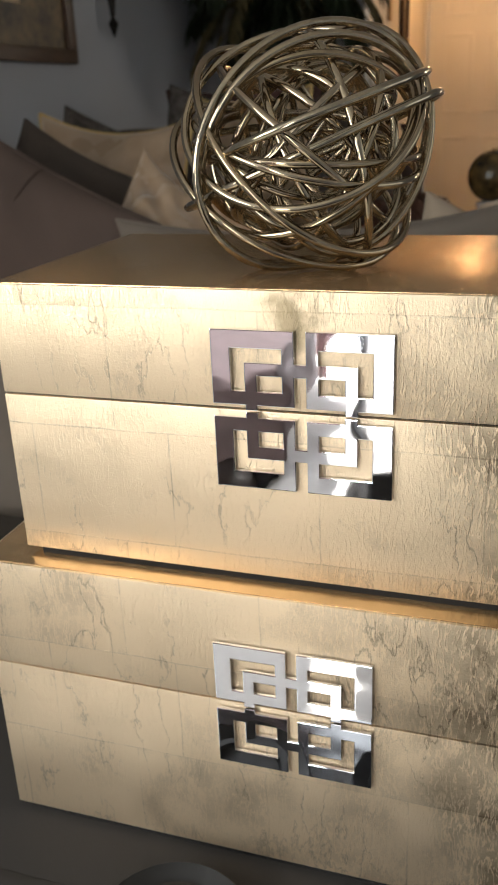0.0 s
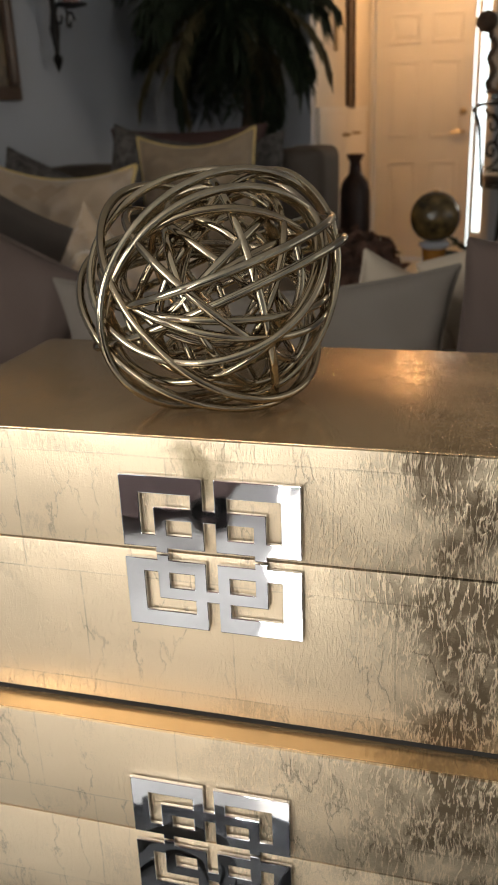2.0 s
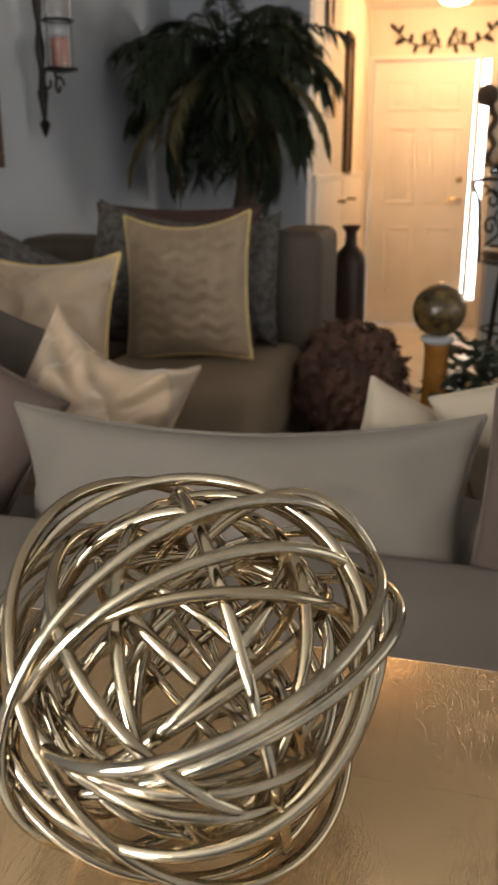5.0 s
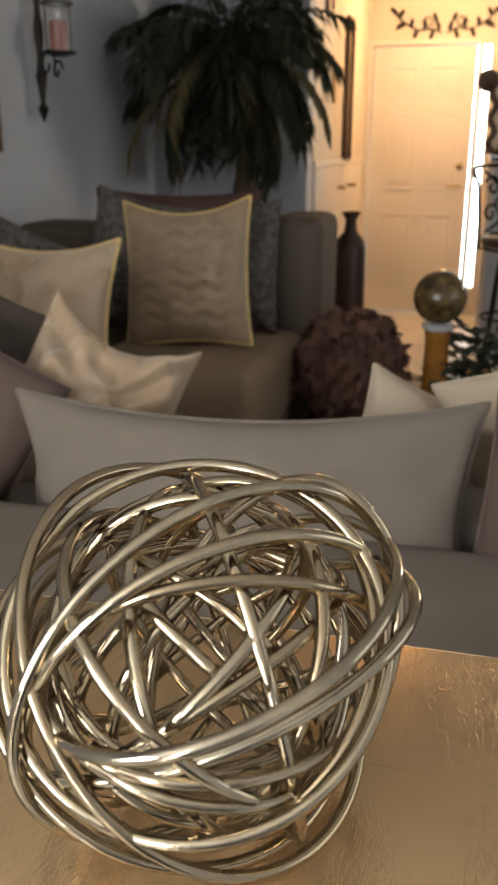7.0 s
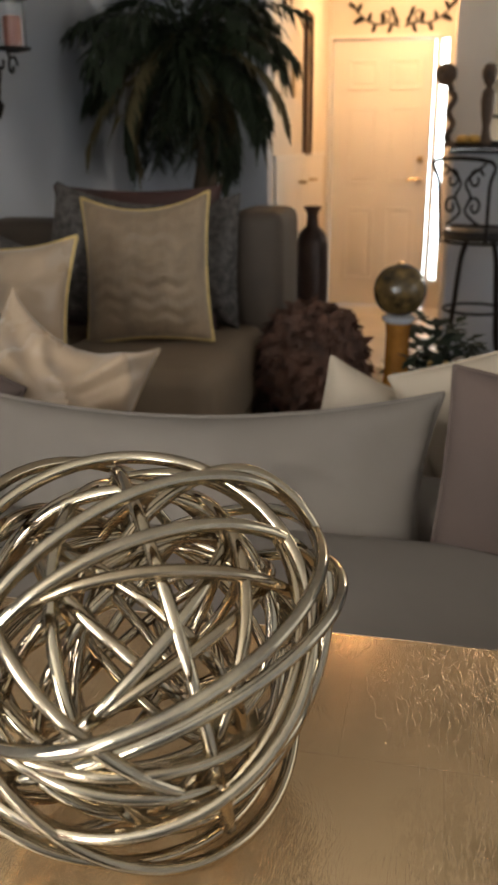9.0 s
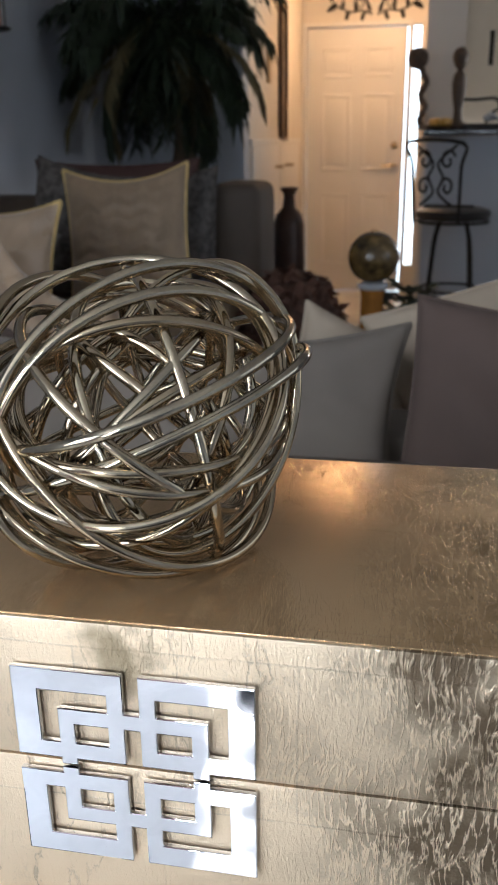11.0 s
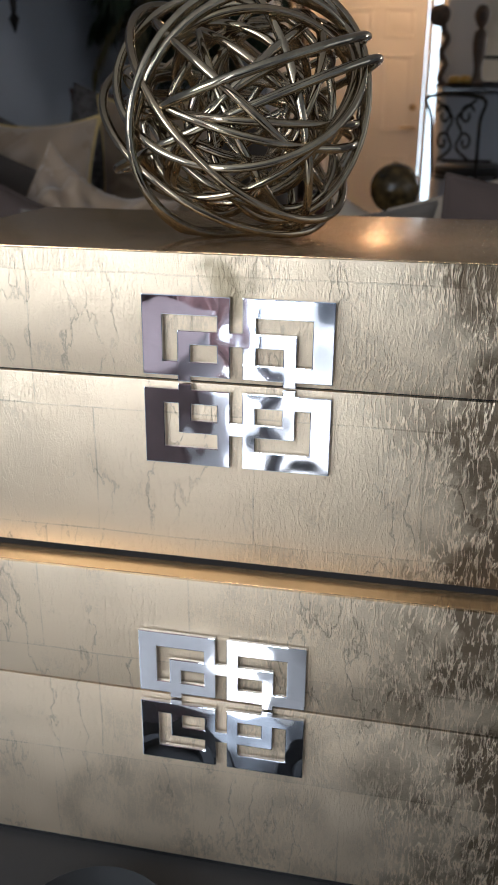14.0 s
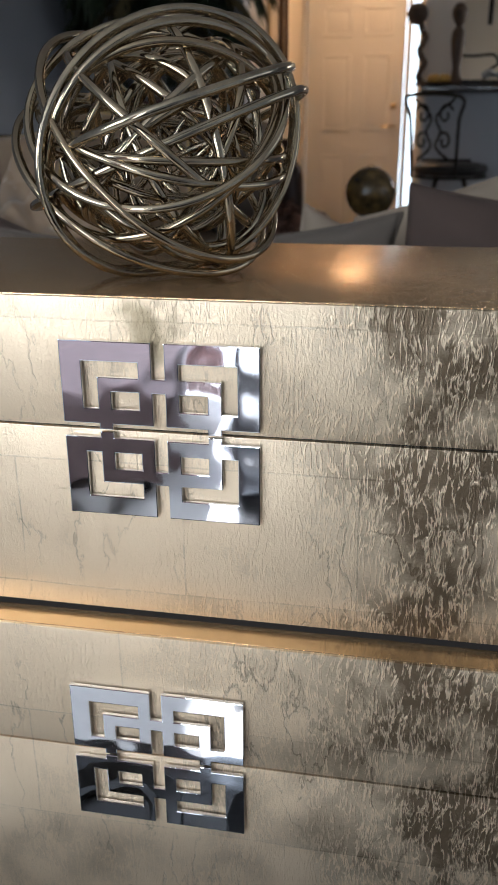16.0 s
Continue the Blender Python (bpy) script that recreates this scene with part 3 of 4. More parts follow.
for k, (dx, dy) in enumerate(((-0.205, 0.450), (-0.045, 0.432))):
    dish = empty("candle_dish", "dark smoked glass round dish on the table", "dish", (dx, dy, 0.546), group="dark dishes on the table")
    part("bowl", lathe([(0.035, 0), (0.05, 0.004), (0.060, 0.014), (0.0615, 0.017), (0.060, 0.0185), (0.048, 0.010), (0.046, 0.013), (0.036, 0.013), (0.034, 0.008), (0, 0.007)], sides=40), DISH, dish)


def fret(w, h, gapx, gapz, thick, upper):
    """Half of the square-key clasp: two fret squares, joined, with tabs towards the other half. Built in x-z, front at y = 0."""
    pw, ph = (w - gapx) / 2, (h - gapz) / 2
    xs0 = [0, 0.235, 0.40, 0.55, 0.85, 1.0]
    zs0 = [0, 0.19, 0.40, 0.575, 0.76, 1.0]

    def solid(i, j):
        frame_ = i in (0, 4) or j in (0, 4)
        return frame_ or (i == 2 and j <= 2) or (j == 2 and i >= 2)

    xs = [-w / 2 + pw * a for a in xs0] + [w / 2 - pw * a for a in reversed(xs0)]
    zs = [gapz / 2 + ph * a for a in zs0]
    zs = [0.0] + zs
    bm = bmesh.new()
    cell = {}
    for i in range(11):
        for j in range(6):
            if i == 5:
                full = j - 1 == 2
            elif j == 0:
                full = i in (2, 8)
            else:
                full = solid(i if i < 5 else 10 - i, j - 1)
            cell[i, j] = full
    verts = {}

    def V(i, j, k):
        if (i, j, k) not in verts:
            z = zs[j] if j else 0.0008
            verts[i, j, k] = bm.verts.new((xs[i], k * thick, z if upper else -z))
        return verts[i, j, k]

    for (i, j), full in cell.items():
        if not full:
            continue
        bm.faces.new((V(i, j, 0), V(i + 1, j, 0), V(i + 1, j + 1, 0), V(i, j + 1, 0)))
        bm.faces.new((V(i, j, 1), V(i, j + 1, 1), V(i + 1, j + 1, 1), V(i + 1, j, 1)))
        for (di, dj, a, b) in ((-1, 0, (i, j), (i, j + 1)), (1, 0, (i + 1, j), (i + 1, j + 1)), (0, -1, (i, j), (i + 1, j)), (0, 1, (i, j + 1), (i + 1, j + 1))):
            if not cell.get((i + di, j + dj), False):
                bm.faces.new((V(*a, 0), V(*b, 0), V(*b, 1), V(*a, 1)))
    bmesh.ops.recalc_face_normals(bm, faces=bm.faces)
    bmesh.ops.dissolve_limit(bm, angle_limit=0.02, verts=bm.verts, edges=bm.edges)
    bmesh.ops.triangulate(bm, faces=[f for f in bm.faces if len(f.verts) > 4])
    sharp = [e for e in bm.edges if len(e.link_faces) == 2 and e.calc_face_angle() > 1.0]
    bmesh.ops.bevel(bm, geom=sharp, offset=0.0006, segments=2, profile=0.6, affect="EDGES", clamp_overlap=True)
    return bm


def gold_box(name, label, x0, x1, y0, y1, z0, zs, z1, cx, cz, cw, ch):
    t = empty(name, label, "box")
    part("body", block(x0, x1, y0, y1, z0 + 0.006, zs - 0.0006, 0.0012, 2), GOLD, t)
    # black face set just inside the gap, painting its shadow
    part("base", block(x0 + 0.012, x1 - 0.012, y0 + 0.003, y1 - 0.012, z0, z0 + 0.0065), GAP_BLACK, t, "recessed black base, coloured as the shadow gap under the box", smooth=False)
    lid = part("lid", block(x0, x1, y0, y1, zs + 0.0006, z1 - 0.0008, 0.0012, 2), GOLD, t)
    part("lid_top", block(x0 + 0.0022, x1 - 0.0022, y0 + 0.0022, y1 - 0.003, z1 - 0.003, z1, 0.0008, 2), GOLD_TOP, lid, "smooth bronze-gold leaf lid top")
    part("seam_lining", block(x0 + 0.003, x1 - 0.003, y0 + 0.003, y1 - 0.003, zs - 0.001, zs + 0.001), GAP_BLACK, t, smooth=False)
    for up in (True, False):
        ob = part("clasp_plate", fret(cw, ch, 0.008, 0.009, 0.003, up), CHROME, t, "polished chrome square-key fretwork clasp half", smooth=False)
        ob.location = (cx, y0 - 0.0045, cz)
    return t


gold_box("lower_decorative_box", "gold leaf lidded box with chrome fretwork clasp, on the table", -0.394, 0.135, 0.5425, 0.86, 0.546, 0.706, 0.803, -0.1315, 0.7055, 0.121, 0.110)
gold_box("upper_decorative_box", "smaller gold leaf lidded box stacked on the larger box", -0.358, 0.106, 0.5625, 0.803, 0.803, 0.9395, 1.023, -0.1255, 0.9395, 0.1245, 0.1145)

# ---- wire ball ----
BC = Vector((-0.1400, 0.6411, 1.1056))
orb = empty("wire_ball", "champagne nickel decorative ball of tangled metal rings", "ornament", (BC.x, BC.y, 1.023))
WIRE = 0.0029


def wire_ring(centre, a, b, w1, w2):
    """A bent hoop of thick wire: centre and half axes in mm from the ball's middle, and how far it buckles out of its plane."""
    c, a, b = BC + Vector(centre) / 1000, Vector(a) / 1000, Vector(b) / 1000
    n = a.cross(b).normalized() / 1000
    pts = []
    for k in range(72):
        th = 2 * math.pi * k / 72
        p = c + math.cos(th) * a + math.sin(th) * b + n * (w1 * math.cos(2 * th) + w2 * math.sin(2 * th))
        v = p - BC
        far = Vector((v.x, v.y, v.z * 1.06)).length
        if far > 0.093:
            p = BC + v * (0.093 + 0.006 * (1 - math.exp(-(far - 0.093) / 0.006))) / far
        low = 1.0232 + WIRE
        if p.z < low + 0.004:
            p.z = low + 0.004 * math.exp((p.z - low - 0.004) / 0.004)
        pts.append(p - Vector((BC.x, BC.y, 1.023)))
    part("wire_ring", tube(pts, WIRE, 10, True), NICKEL, orb)


wire_ring((10, -9, -1), (-65, -62, -8), (-4, -2, -78), 0.5, -0.5)
wire_ring((10, -7, -10), (-65, -54, 3), (-19, 18, -78), 0.5, -0.5)
wire_ring((9, -2, 19), (10, 88, 7), (-71, 14, -25), 0.5, -0.5)
wire_ring((3, 0, -4), (-29, -73, -12), (-81, 20, -33), 0.5, -0.5)
wire_ring((0, -1, 0), (21, 78, 16), (64, -11, -64), 0.5, -0.5)
wire_ring((-16, 10, -24), (68, 46, -26), (27, -61, -46), 0.5, -0.5)
wire_ring((3, -25, 22), (-77, -9, 0), (6, -53, -54), 0.5, -1)
wire_ring((34, -4, 4), (-46, -36, -12), (6, -19, -70), 0.5, -0.5)
wire_ring((14, 6, -2), (-36, 62, 5), (16, 2, -74), 0.5, -0.5)
wire_ring((2, 9, -3), (6, -80, -5), (31, -2, -61), 0.5, -0.5)
wire_ring((-3, 0, 3), (-6, 69, 0), (-42, -4, -50), 2, -2)
wire_ring((4, -1, -5), (-12, -67, 0), (-51, 10, -41), -2, 1)
wire_ring((0, 2, 2), (40, -47, 0), (27, 24, -46), 2, 2)
wire_ring((0, -2, -1), (-51, 30, 0), (11, 20, -52), -2, -1)
wire_ring((2, -3, -2), (-65, -36, 0), (-20, 37, -58), 1, 2)
wire_ring((0, 0, 1), (28, 74, 0), (69, -27, -24), 1, -1)
wire_ring((0, 0, 1), (-50, -59, 0), (57, -50, -10), -1, 1)
wire_ring((0, -1, 2), (-17, 76, 0), (53, 12, -51), -1, 2)
wire_ring((-2, -5, 5), (-75, 27, 0), (-18, -52, -56), 1, 0)
rnd = random.Random(5)
for k in range(6):
    n = Vector((rnd.gauss(0, 1), rnd.gauss(0, 1), rnd.gauss(0, 1))).normalized()
    a = n.orthogonal().normalized()
    b = n.cross(a)
    r = rnd.uniform(58, 70)
    wire_ring((rnd.uniform(-6, 6), rnd.uniform(2, 10), rnd.uniform(-6, 4)), a * r, b * r * rnd.uniform(0.92, 1.05), rnd.uniform(-4, 4), rnd.uniform(-4, 4))

# ---- grey sofa behind the table ----
sofa = empty("grey_sofa", "light grey linen sofa seen from behind", "sofa")


def soft_block(x0, x1, y0, y1, z0, z1, r, seed, amount=0.006, cuts=10):
    bm = block(x0, x1, y0, y1, z0, z1, r, 4)
    bmesh.ops.subdivide_edges(bm, edges=[e for e in bm.edges if e.calc_length() > 0.12], cuts=cuts, use_grid_fill=True)
    for v in bm.verts:
        v.co += Vector((0, noise.noise(v.co * 5 + Vector((seed, 0, 0))), noise.noise(v.co * 4 + Vector((0, seed, 3))))) * amount
    return bm


part("back", soft_block(-1.25, 1.6, 1.12, 1.50, 0.04, 0.775, 0.05, 1), GREYC, sofa)
part("seat", soft_block(-1.25, 1.6, 1.50, 2.30, 0.04, 0.46, 0.05, 2), GREYC, sofa)
part("piping", tube([(x * 0.05, 1.135, 0.755) for x in range(-24, 31)], 0.005), GREYC, sofa)
part("back_cushion", soft_block(-0.75, 0.05, 1.56, 1.70, 0.46, 0.80, 0.05, 4), GREYC, sofa)

pillow("back_pillow", "light grey linen pillow with welted edge, leaning on the sofa back", 0.745, 0.42, 0.17, pose(-0.365, 1.53, 0.745, -6, -2.5, 0), GREYC, pinch=0.10, seed=1, sag=0.02)
pillow("mauve_pillow", "mauve linen pillow with a centre seam on the sofa", 0.46, 0.46, 0.16, pose(0.215, 1.50, 0.765, -8, 6, 0), MAUVE, seam=True, seed=2, pinch=0.06, group="mauve pillows")
pillow("mauve_pillow", "mauve linen pillow slumped on the sofa", 0.58, 0.50, 0.20, pose(-1.07, 1.64, 0.82, -10, 26, -6), MAUVE, seam=True, seed=3, pinch=0.06, wrinkle=0.02, group="mauve pillows")
pillow("beige_pillow", "beige cotton pillow behind the mauve pillow", 0.56, 0.44, 0.18, pose(0.25, 1.74, 0.83, -6, -21, 0), CREAM, seed=4, pinch=0.08)
pillow("cream_pillow", "cream cotton pillow with a pointed corner on the sofa", 0.34, 0.34, 0.16, pose(-0.08, 1.76, 0.747, -18, 20, 10), CREAM, seed=5, pinch=0.12, wrinkle=0.034)
pillow("brown_pillow", "dark taupe pillow on the sofa", 0.33, 0.36, 0.14, pose(-1.05, 1.86, 0.885, -12, 28, 12), BROWNC, seed=6)
pillow("satin_pillow", "crumpled champagne satin pillow on the sofa", 0.30, 0.31, 0.22, pose(-0.715, 1.80, 0.865, -30, 24, 14), SATIN, seed=7, wrinkle=0.046, pinch=0.04, sag=0.06, group="satin pillows")
pillow("satin_pillow", "champagne satin pillow with gold piping", 0.42, 0.38, 0.16, pose(-1.09, 2.24, 0.93, -18, 4, 14), SATIN, piping=PIPING, seed=8, wrinkle=0.034, sag=0.03, group="satin pillows")

# ---- brown sofa in the corner ----
sec = empty("brown_sofa", "olive brown corner sofa with a dark back", "sofa")
part("seat", soft_block(-1.66, -0.60, 2.35, 3.20, 0.05, 0.50, 0.05, 5), OLIVE, sec)
part("seat_cushion", soft_block(-1.10, -0.565, 2.42, 3.15, 0.50, 0.745, 0.07, 6, 0.012), OLIVE, sec)
part("seat_cushion", soft_block(-1.64, -1.11, 2.42, 3.15, 0.50, 0.74, 0.07, 7, 0.012), OLIVE, sec)
part("back", soft_block(-1.66, -0.70, 3.20, 3.46, 0.05, 1.05, 0.06, 8), DARKUP, sec)
part("back_cushion", soft_block(-0.86, -0.705, 3.06, 3.20, 0.74, 1.13, 0.05, 9), DARKUP, sec)
part("arm", soft_block(-0.70, -0.515, 3.10, 3.46, 0.05, 1.10, 0.05, 10), DARKUP, sec)
pillow("quilted_pillow", "champagne quilted pillow with gold piping on the brown sofa", 0.385, 0.43, 0.15, pose(-0.865, 2.80, 0.955, -12, -3, 4), QUILT, piping=PIPING, seed=9, pinch=0.08, wrinkle=0.010, sag=0.03, ribs=0.0045)
pillow("maroon_pillow", "dark maroon velvet pillow behind the quilted one", 0.56, 0.46, 0.16, pose(-0.98, 3.02, 0.955, -10, 0, 0), MAROON, seed=10)
pillow("spotted_pillow", "dark spotted pillow tucked behind the quilted one", 0.34, 0.42, 0.14, pose(-1.06, 2.90, 0.96, -12, 12, 8), DOTS, seed=11, group="spotted pillows")
pillow("spotted_pillow", "dark spotted bolster pillow on the brown sofa", 0.42, 0.24, 0.14, pose(-1.27, 2.62, 0.955, -20, 24, 16), DOTS, seed=12, group="spotted pillows")
pillow("dark_pillow", "dark spotted narrow pillow beside the sofa arm", 0.20, 0.42, 0.12, pose(-0.74, 3.04, 0.95, -6, 0, 0), DOTS, seed=13)

# ---- palm in the corner ----
palm = empty("palm_plant", "tall artificial palm with drooping dark fronds in a pot", "plant", (-1.22, 4.50, 0))
part("pot", lathe([(0.14, 0), (0.18, 0.30), (0.20, 0.36), (0.17, 0.36), (0.16, 0.30), (0, 0.28)]), BRONZE, palm)
rnd = random.Random(11)
line = spline([(0.02, 0, 0.28), (0.05, 0.02, 0.9), (0.10, 0.02, 1.35), (0.03, 0.0, 1.74)], 8)
part("trunk", tube(line, 0.065, 12, taper=lambda f: 1.1 - 0.5 * f), BARK, palm)
for k in range(84):
    a = k * 2.399 + rnd.uniform(-0.2, 0.2)
    rise = rnd.uniform(-0.7, 0.5) if k % 3 else rnd.uniform(0.4, 1.2)
    length = rnd.uniform(0.47, 0.63)
    pts = []
    x, z, e = 0.02, 1.70 + rnd.uniform(-0.06, 0.08), rise
    for s in range(15):
        pts.append(Vector((math.cos(a) * x * 0.93, math.sin(a) * min(x, 0.5) * 0.93, z)))
        x += math.cos(e) * length / 14
        z += math.sin(e) * length / 14
        e -= rnd.uniform(0.06, 0.13)
    bm = tube(pts, 0.006, 5, taper=lambda f: 1 - 0.8 * f)
    for s in range(2, 15):
        for sub in (0.0, 0.5):
            if s == 14 and sub:
                continue
            p = pts[s].lerp(pts[min(14, s + 1)], sub)
            t = (pts[min(14, s + 1)] - pts[s - 1]).normalized()
            out = t.cross(Vector((0, 0, 1)))
            out = out.normalized() if out.length > 0.05 else Vector((-math.sin(a), math.cos(a), 0))
            ll = rnd.uniform(0.11, 0.17) * (1 - 0.5 * abs(s / 14 - 0.4))
            for sd in (-1, 1):
                tip = p + (out * sd * 0.75 + t * 0.65 + Vector((0, 0, rnd.uniform(-0.15, 0.1)))) * ll
                leaflet(bm, p, tip, 0.011, rnd.uniform(0.02, 0.09), Vector((0, 0, 1)))
    part("frond", bm, PALMDRY if k % 9 == 4 else PALM, palm, "drooping dry brown frond" if k % 9 == 4 else "", smooth=False)

# ---- wall sconce ----
sc = empty("wall_sconce", "black wrought iron sconce with a glass candle cylinder", "sconce")
sx, sy = -1.655, 3.50
part("backplate", tube([(sx, sy, 1.47 + 0.03 * i) for i in range(16)], 0.016, 8, taper=lambda f: 0.7 + 0.5 * math.sin(f * 9) ** 2), IRON, sc)
part("finial", lathe([(0.002, 1.395), (0.012, 1.42), (0.021, 1.445), (0.008, 1.465), (0.007, 1.49), (0.018, 1.53), (0.022, 1.56), (0.012, 1.57)], (sx, sy, 0), 12), IRON, sc)
for k, (w, z) in enumerate(((0.05, 1.60), (0.035, 1.58))):
    part("scroll", tube(spline([(sx + 0.01 + 0.03 * k + w * (1 + math.cos(a)) / 2 * (1 - a / 12), sy + 0.03 * k, z + w * math.sin(a) * (1 - a / 12)) for a in [x * 0.7 for x in range(10)]]), 0.005), IRON, sc)
part("candle_plate", lathe([(0.01, 1.622), (0.06, 1.632), (0.064, 1.64), (0.056, 1.638), (0, 1.634)], (-1.585, sy + 0.02, 0)), IRON, sc)
part("collar", tube([(-1.585 + 0.055 * math.cos(a * 0.4), sy + 0.02 + 0.055 * math.sin(a * 0.4), 1.80) for a in range(16)], 0.005, 6, True), IRON, sc)
cy = bmesh.new()
bmesh.ops.create_cone(cy, cap_ends=False, segments=28, radius1=0.048, radius2=0.048, depth=0.30, matrix=Matrix.Translation((-1.585, sy + 0.02, 1.79)))
bmesh.ops.solidify(cy, geom=cy.faces[:], thickness=0.003)
g = part("glass_cylinder", cy, CLEAR, sc)
g.visible_shadow = False
part("candle", lathe([(0.032, 1.640), (0.033, 1.74), (0.028, 1.745), (0, 1.742)], (-1.585, sy + 0.02, 0)), CANDLE, sc)

# ---- floor vase, globe, throw ----
vase = empty("floor_vase", "tall dark bronze floor vase with a narrow neck", "vase", (-0.68, 4.95, 0))
part("body", lathe([(0.07, 0), (0.085, 0.02), (0.088, 0.3), (0.082, 0.80), (0.070, 0.85), (0.034, 0.89), (0.028, 0.95), (0.050, 0.988), (0.046, 0.99), (0.022, 0.95)], sides=36), BRONZE, vase)

ctab = empty("coffee_table", "dark wooden coffee table", "table")
part("tabletop", block(-0.545, 0.45, 2.72, 3.75, 0.40, 0.45, 0.008), TABLE, ctab)
for lx in (-0.50, 0.33):
    for ly in (2.80, 3.62):
        part("leg", block(lx, lx + 0.07, ly, ly + 0.07, 0, 0.40, 0.006), TABLE, ctab)
globe = empty("globe_ornament", "mottled green and gold glass globe on an amber stand", "ornament", (-0.13, 3.0, 0.45))
part("stand", lathe([(0.075, 0), (0.07, 0.02), (0.05, 0.08), (0.038, 0.16), (0.036, 0.30), (0.040, 0.335)]), AMBER, globe, "amber glazed flared stand")
part("collar", lathe([(0.04, 0.332), (0.05, 0.340), (0.05, 0.352), (0.035, 0.356)]), WHITEC, globe, "white ceramic collar")
part("sphere", ball_mesh((0, 0, 0.432), 0.080, 1.0, 32, 20), MOSAIC, globe)
part("cap", lathe([(0.012, 0.511), (0.010, 0.517), (0, 0.518)]), BRASS, globe)

throw = empty("ruffled_throw", "dark brown ruffled throw heaped on the coffee table", "throw", (-0.39, 2.98, 0.45))
bm = bmesh.new()
bmesh.ops.create_uvsphere(bm, u_segments=60, v_segments=34, radius=1)
for v in bm.verts:
    d = v.co.normalized()
    r = 1 + 0.22 * noise.fractal(d * 3.2, 1.0, 2.0, 4) + 0.10 * abs(noise.noise(d * 9))
    v.co = Vector((d.x * 0.155 * r, d.y * 0.15 * r, max(0.0, 0.18 + d.z * 0.185 * r)))
part("cover", bm, FUR, throw)
rnd = random.Random(3)
bm = bmesh.new()
for k in range(700):
    d = Vector((rnd.gauss(0, 1), rnd.gauss(0, 1), rnd.gauss(0.4, 0.8))).normalized()
    p = Vector((d.x * 0.155, d.y * 0.15, 0.19 + d.z * 0.185))
    if p.z < 0.02:
        continue
    q = d.orthogonal().normalized()
    q.rotate(Matrix.Rotation(rnd.uniform(0, 6.3), 3, d))
    leaflet(bm, p, p + (q + d * rnd.uniform(0.3, 1.1)) * rnd.uniform(0.025, 0.055), 0.013, 0.01, d)
tagged(part("ruffle", bm, FUR, throw), kind="stuff")
plant = empty("small_plant", "small dark leafy plant with gold berries beside the globe", "plant", (0.0, 3.05, 0.45))
part("pot", lathe([(0.05, 0), (0.06, 0.06), (0.055, 0.065), (0, 0.05)]), LEATHER, plant)
bm = bmesh.new()
for k in range(420):
    a, e, L2 = rnd.uniform(0, 6.3), rnd.uniform(0.2, 1.4), rnd.uniform(0.08, 0.31)
    p = Vector((math.cos(a) * math.cos(e) * 0.5, math.sin(a) * math.cos(e) * 0.5, math.sin(e))) * L2 + Vector((0, 0, 0.05))
    leaflet(bm, p, p + Vector((math.cos(a), math.sin(a), rnd.uniform(-0.4, 0.8))) * 0.06, 0.020, 0.01, Vector((0, 0, 1)))
part("foliage", bm, LEAFG, plant)
for k in range(7):
    part("berry", ball_mesh((rnd.uniform(-0.08, 0.05), -0.06 + rnd.uniform(-0.02, 0.02), rnd.uniform(0.10, 0.24)), 0.011, 1, 10, 6), FRUIT, plant)

# ---- bar, stool and what stands on the bar ----
bar = empty("bar_counter", "dark granite bar counter on the half wall", "counter")
part("slab", block(0.0, 2.55, 5.82, 6.20, 1.237, 1.275, 0.006), GRANITE, bar)
STOOL = (0.20, 5.48)
stool = empty("bar_stool", "black wrought iron bar stool with scrolled back and leather seat", "stool", (STOOL[0], STOOL[1], 0))
part("seat", lathe([(0.12, 0.775), (0.20, 0.785), (0.215, 0.81), (0.205, 0.835), (0.15, 0.85), (0, 0.852)]), LEATHER, stool, "black leather round seat")
part("seat_rim", tube([(0.20 * math.cos(a * 0.25), 0.20 * math.sin(a * 0.25), 0.772) for a in range(25)], 0.009, 6, True), IRON, stool)
for k in range(4):
    a = math.pi / 4 + k * math.pi / 2
    c, s = math.cos(a), math.sin(a)
    part("leg", tube(spline([(0.10 * c, 0.10 * s, 0.775), (0.14 * c, 0.14 * s, 0.66), (0.17 * c, 0.17 * s, 0.40), (0.20 * c, 0.20 * s, 0.16), (0.25 * c, 0.25 * s, 0.01)]), 0.011), IRON, stool)
part("foot_ring", tube([(0.18 * math.cos(a * 0.25), 0.18 * math.sin(a * 0.25), 0.385) for a in range(25)], 0.009, 6, True), IRON, stool)
back = part("back_frame", tube(spline([(-0.17, -0.02, 0.77), (-0.175, -0.03, 0.90), (-0.185, -0.045, 1.10), (-0.20, -0.06, 1.21), (0.20, -0.06, 1.20), (0.185, -0.045, 1.08), (0.175, -0.03, 0.90), (0.17, -0.02, 0.77)], 4), 0.011), IRON, stool)
for s in (-1, 1):
    for (cx, cz, r, turn, ph) in ((0.085, 1.11, 0.058, 1, 0.4), (0.085, 0.97, 0.052, -1, 2.6)):
        pts = [(s * (cx + r * math.cos(turn * a + ph) * (1 - a / 9)), -0.045, cz + r * math.sin(turn * a + ph) * (1 - a / 9)) for a in [x * 0.55 for x in range(13)]]
        part("scroll", tube(spline(pts, 3), 0.008), IRON, stool)
    part("stretcher", tube(spline([(s * 0.15, -0.05, 1.19), (s * 0.02, -0.05, 1.10), (s * 0.055, -0.045, 1.02), (s * 0.02, -0.04, 0.94), (s * 0.12, -0.03, 0.87)]), 0.008), IRON, stool)
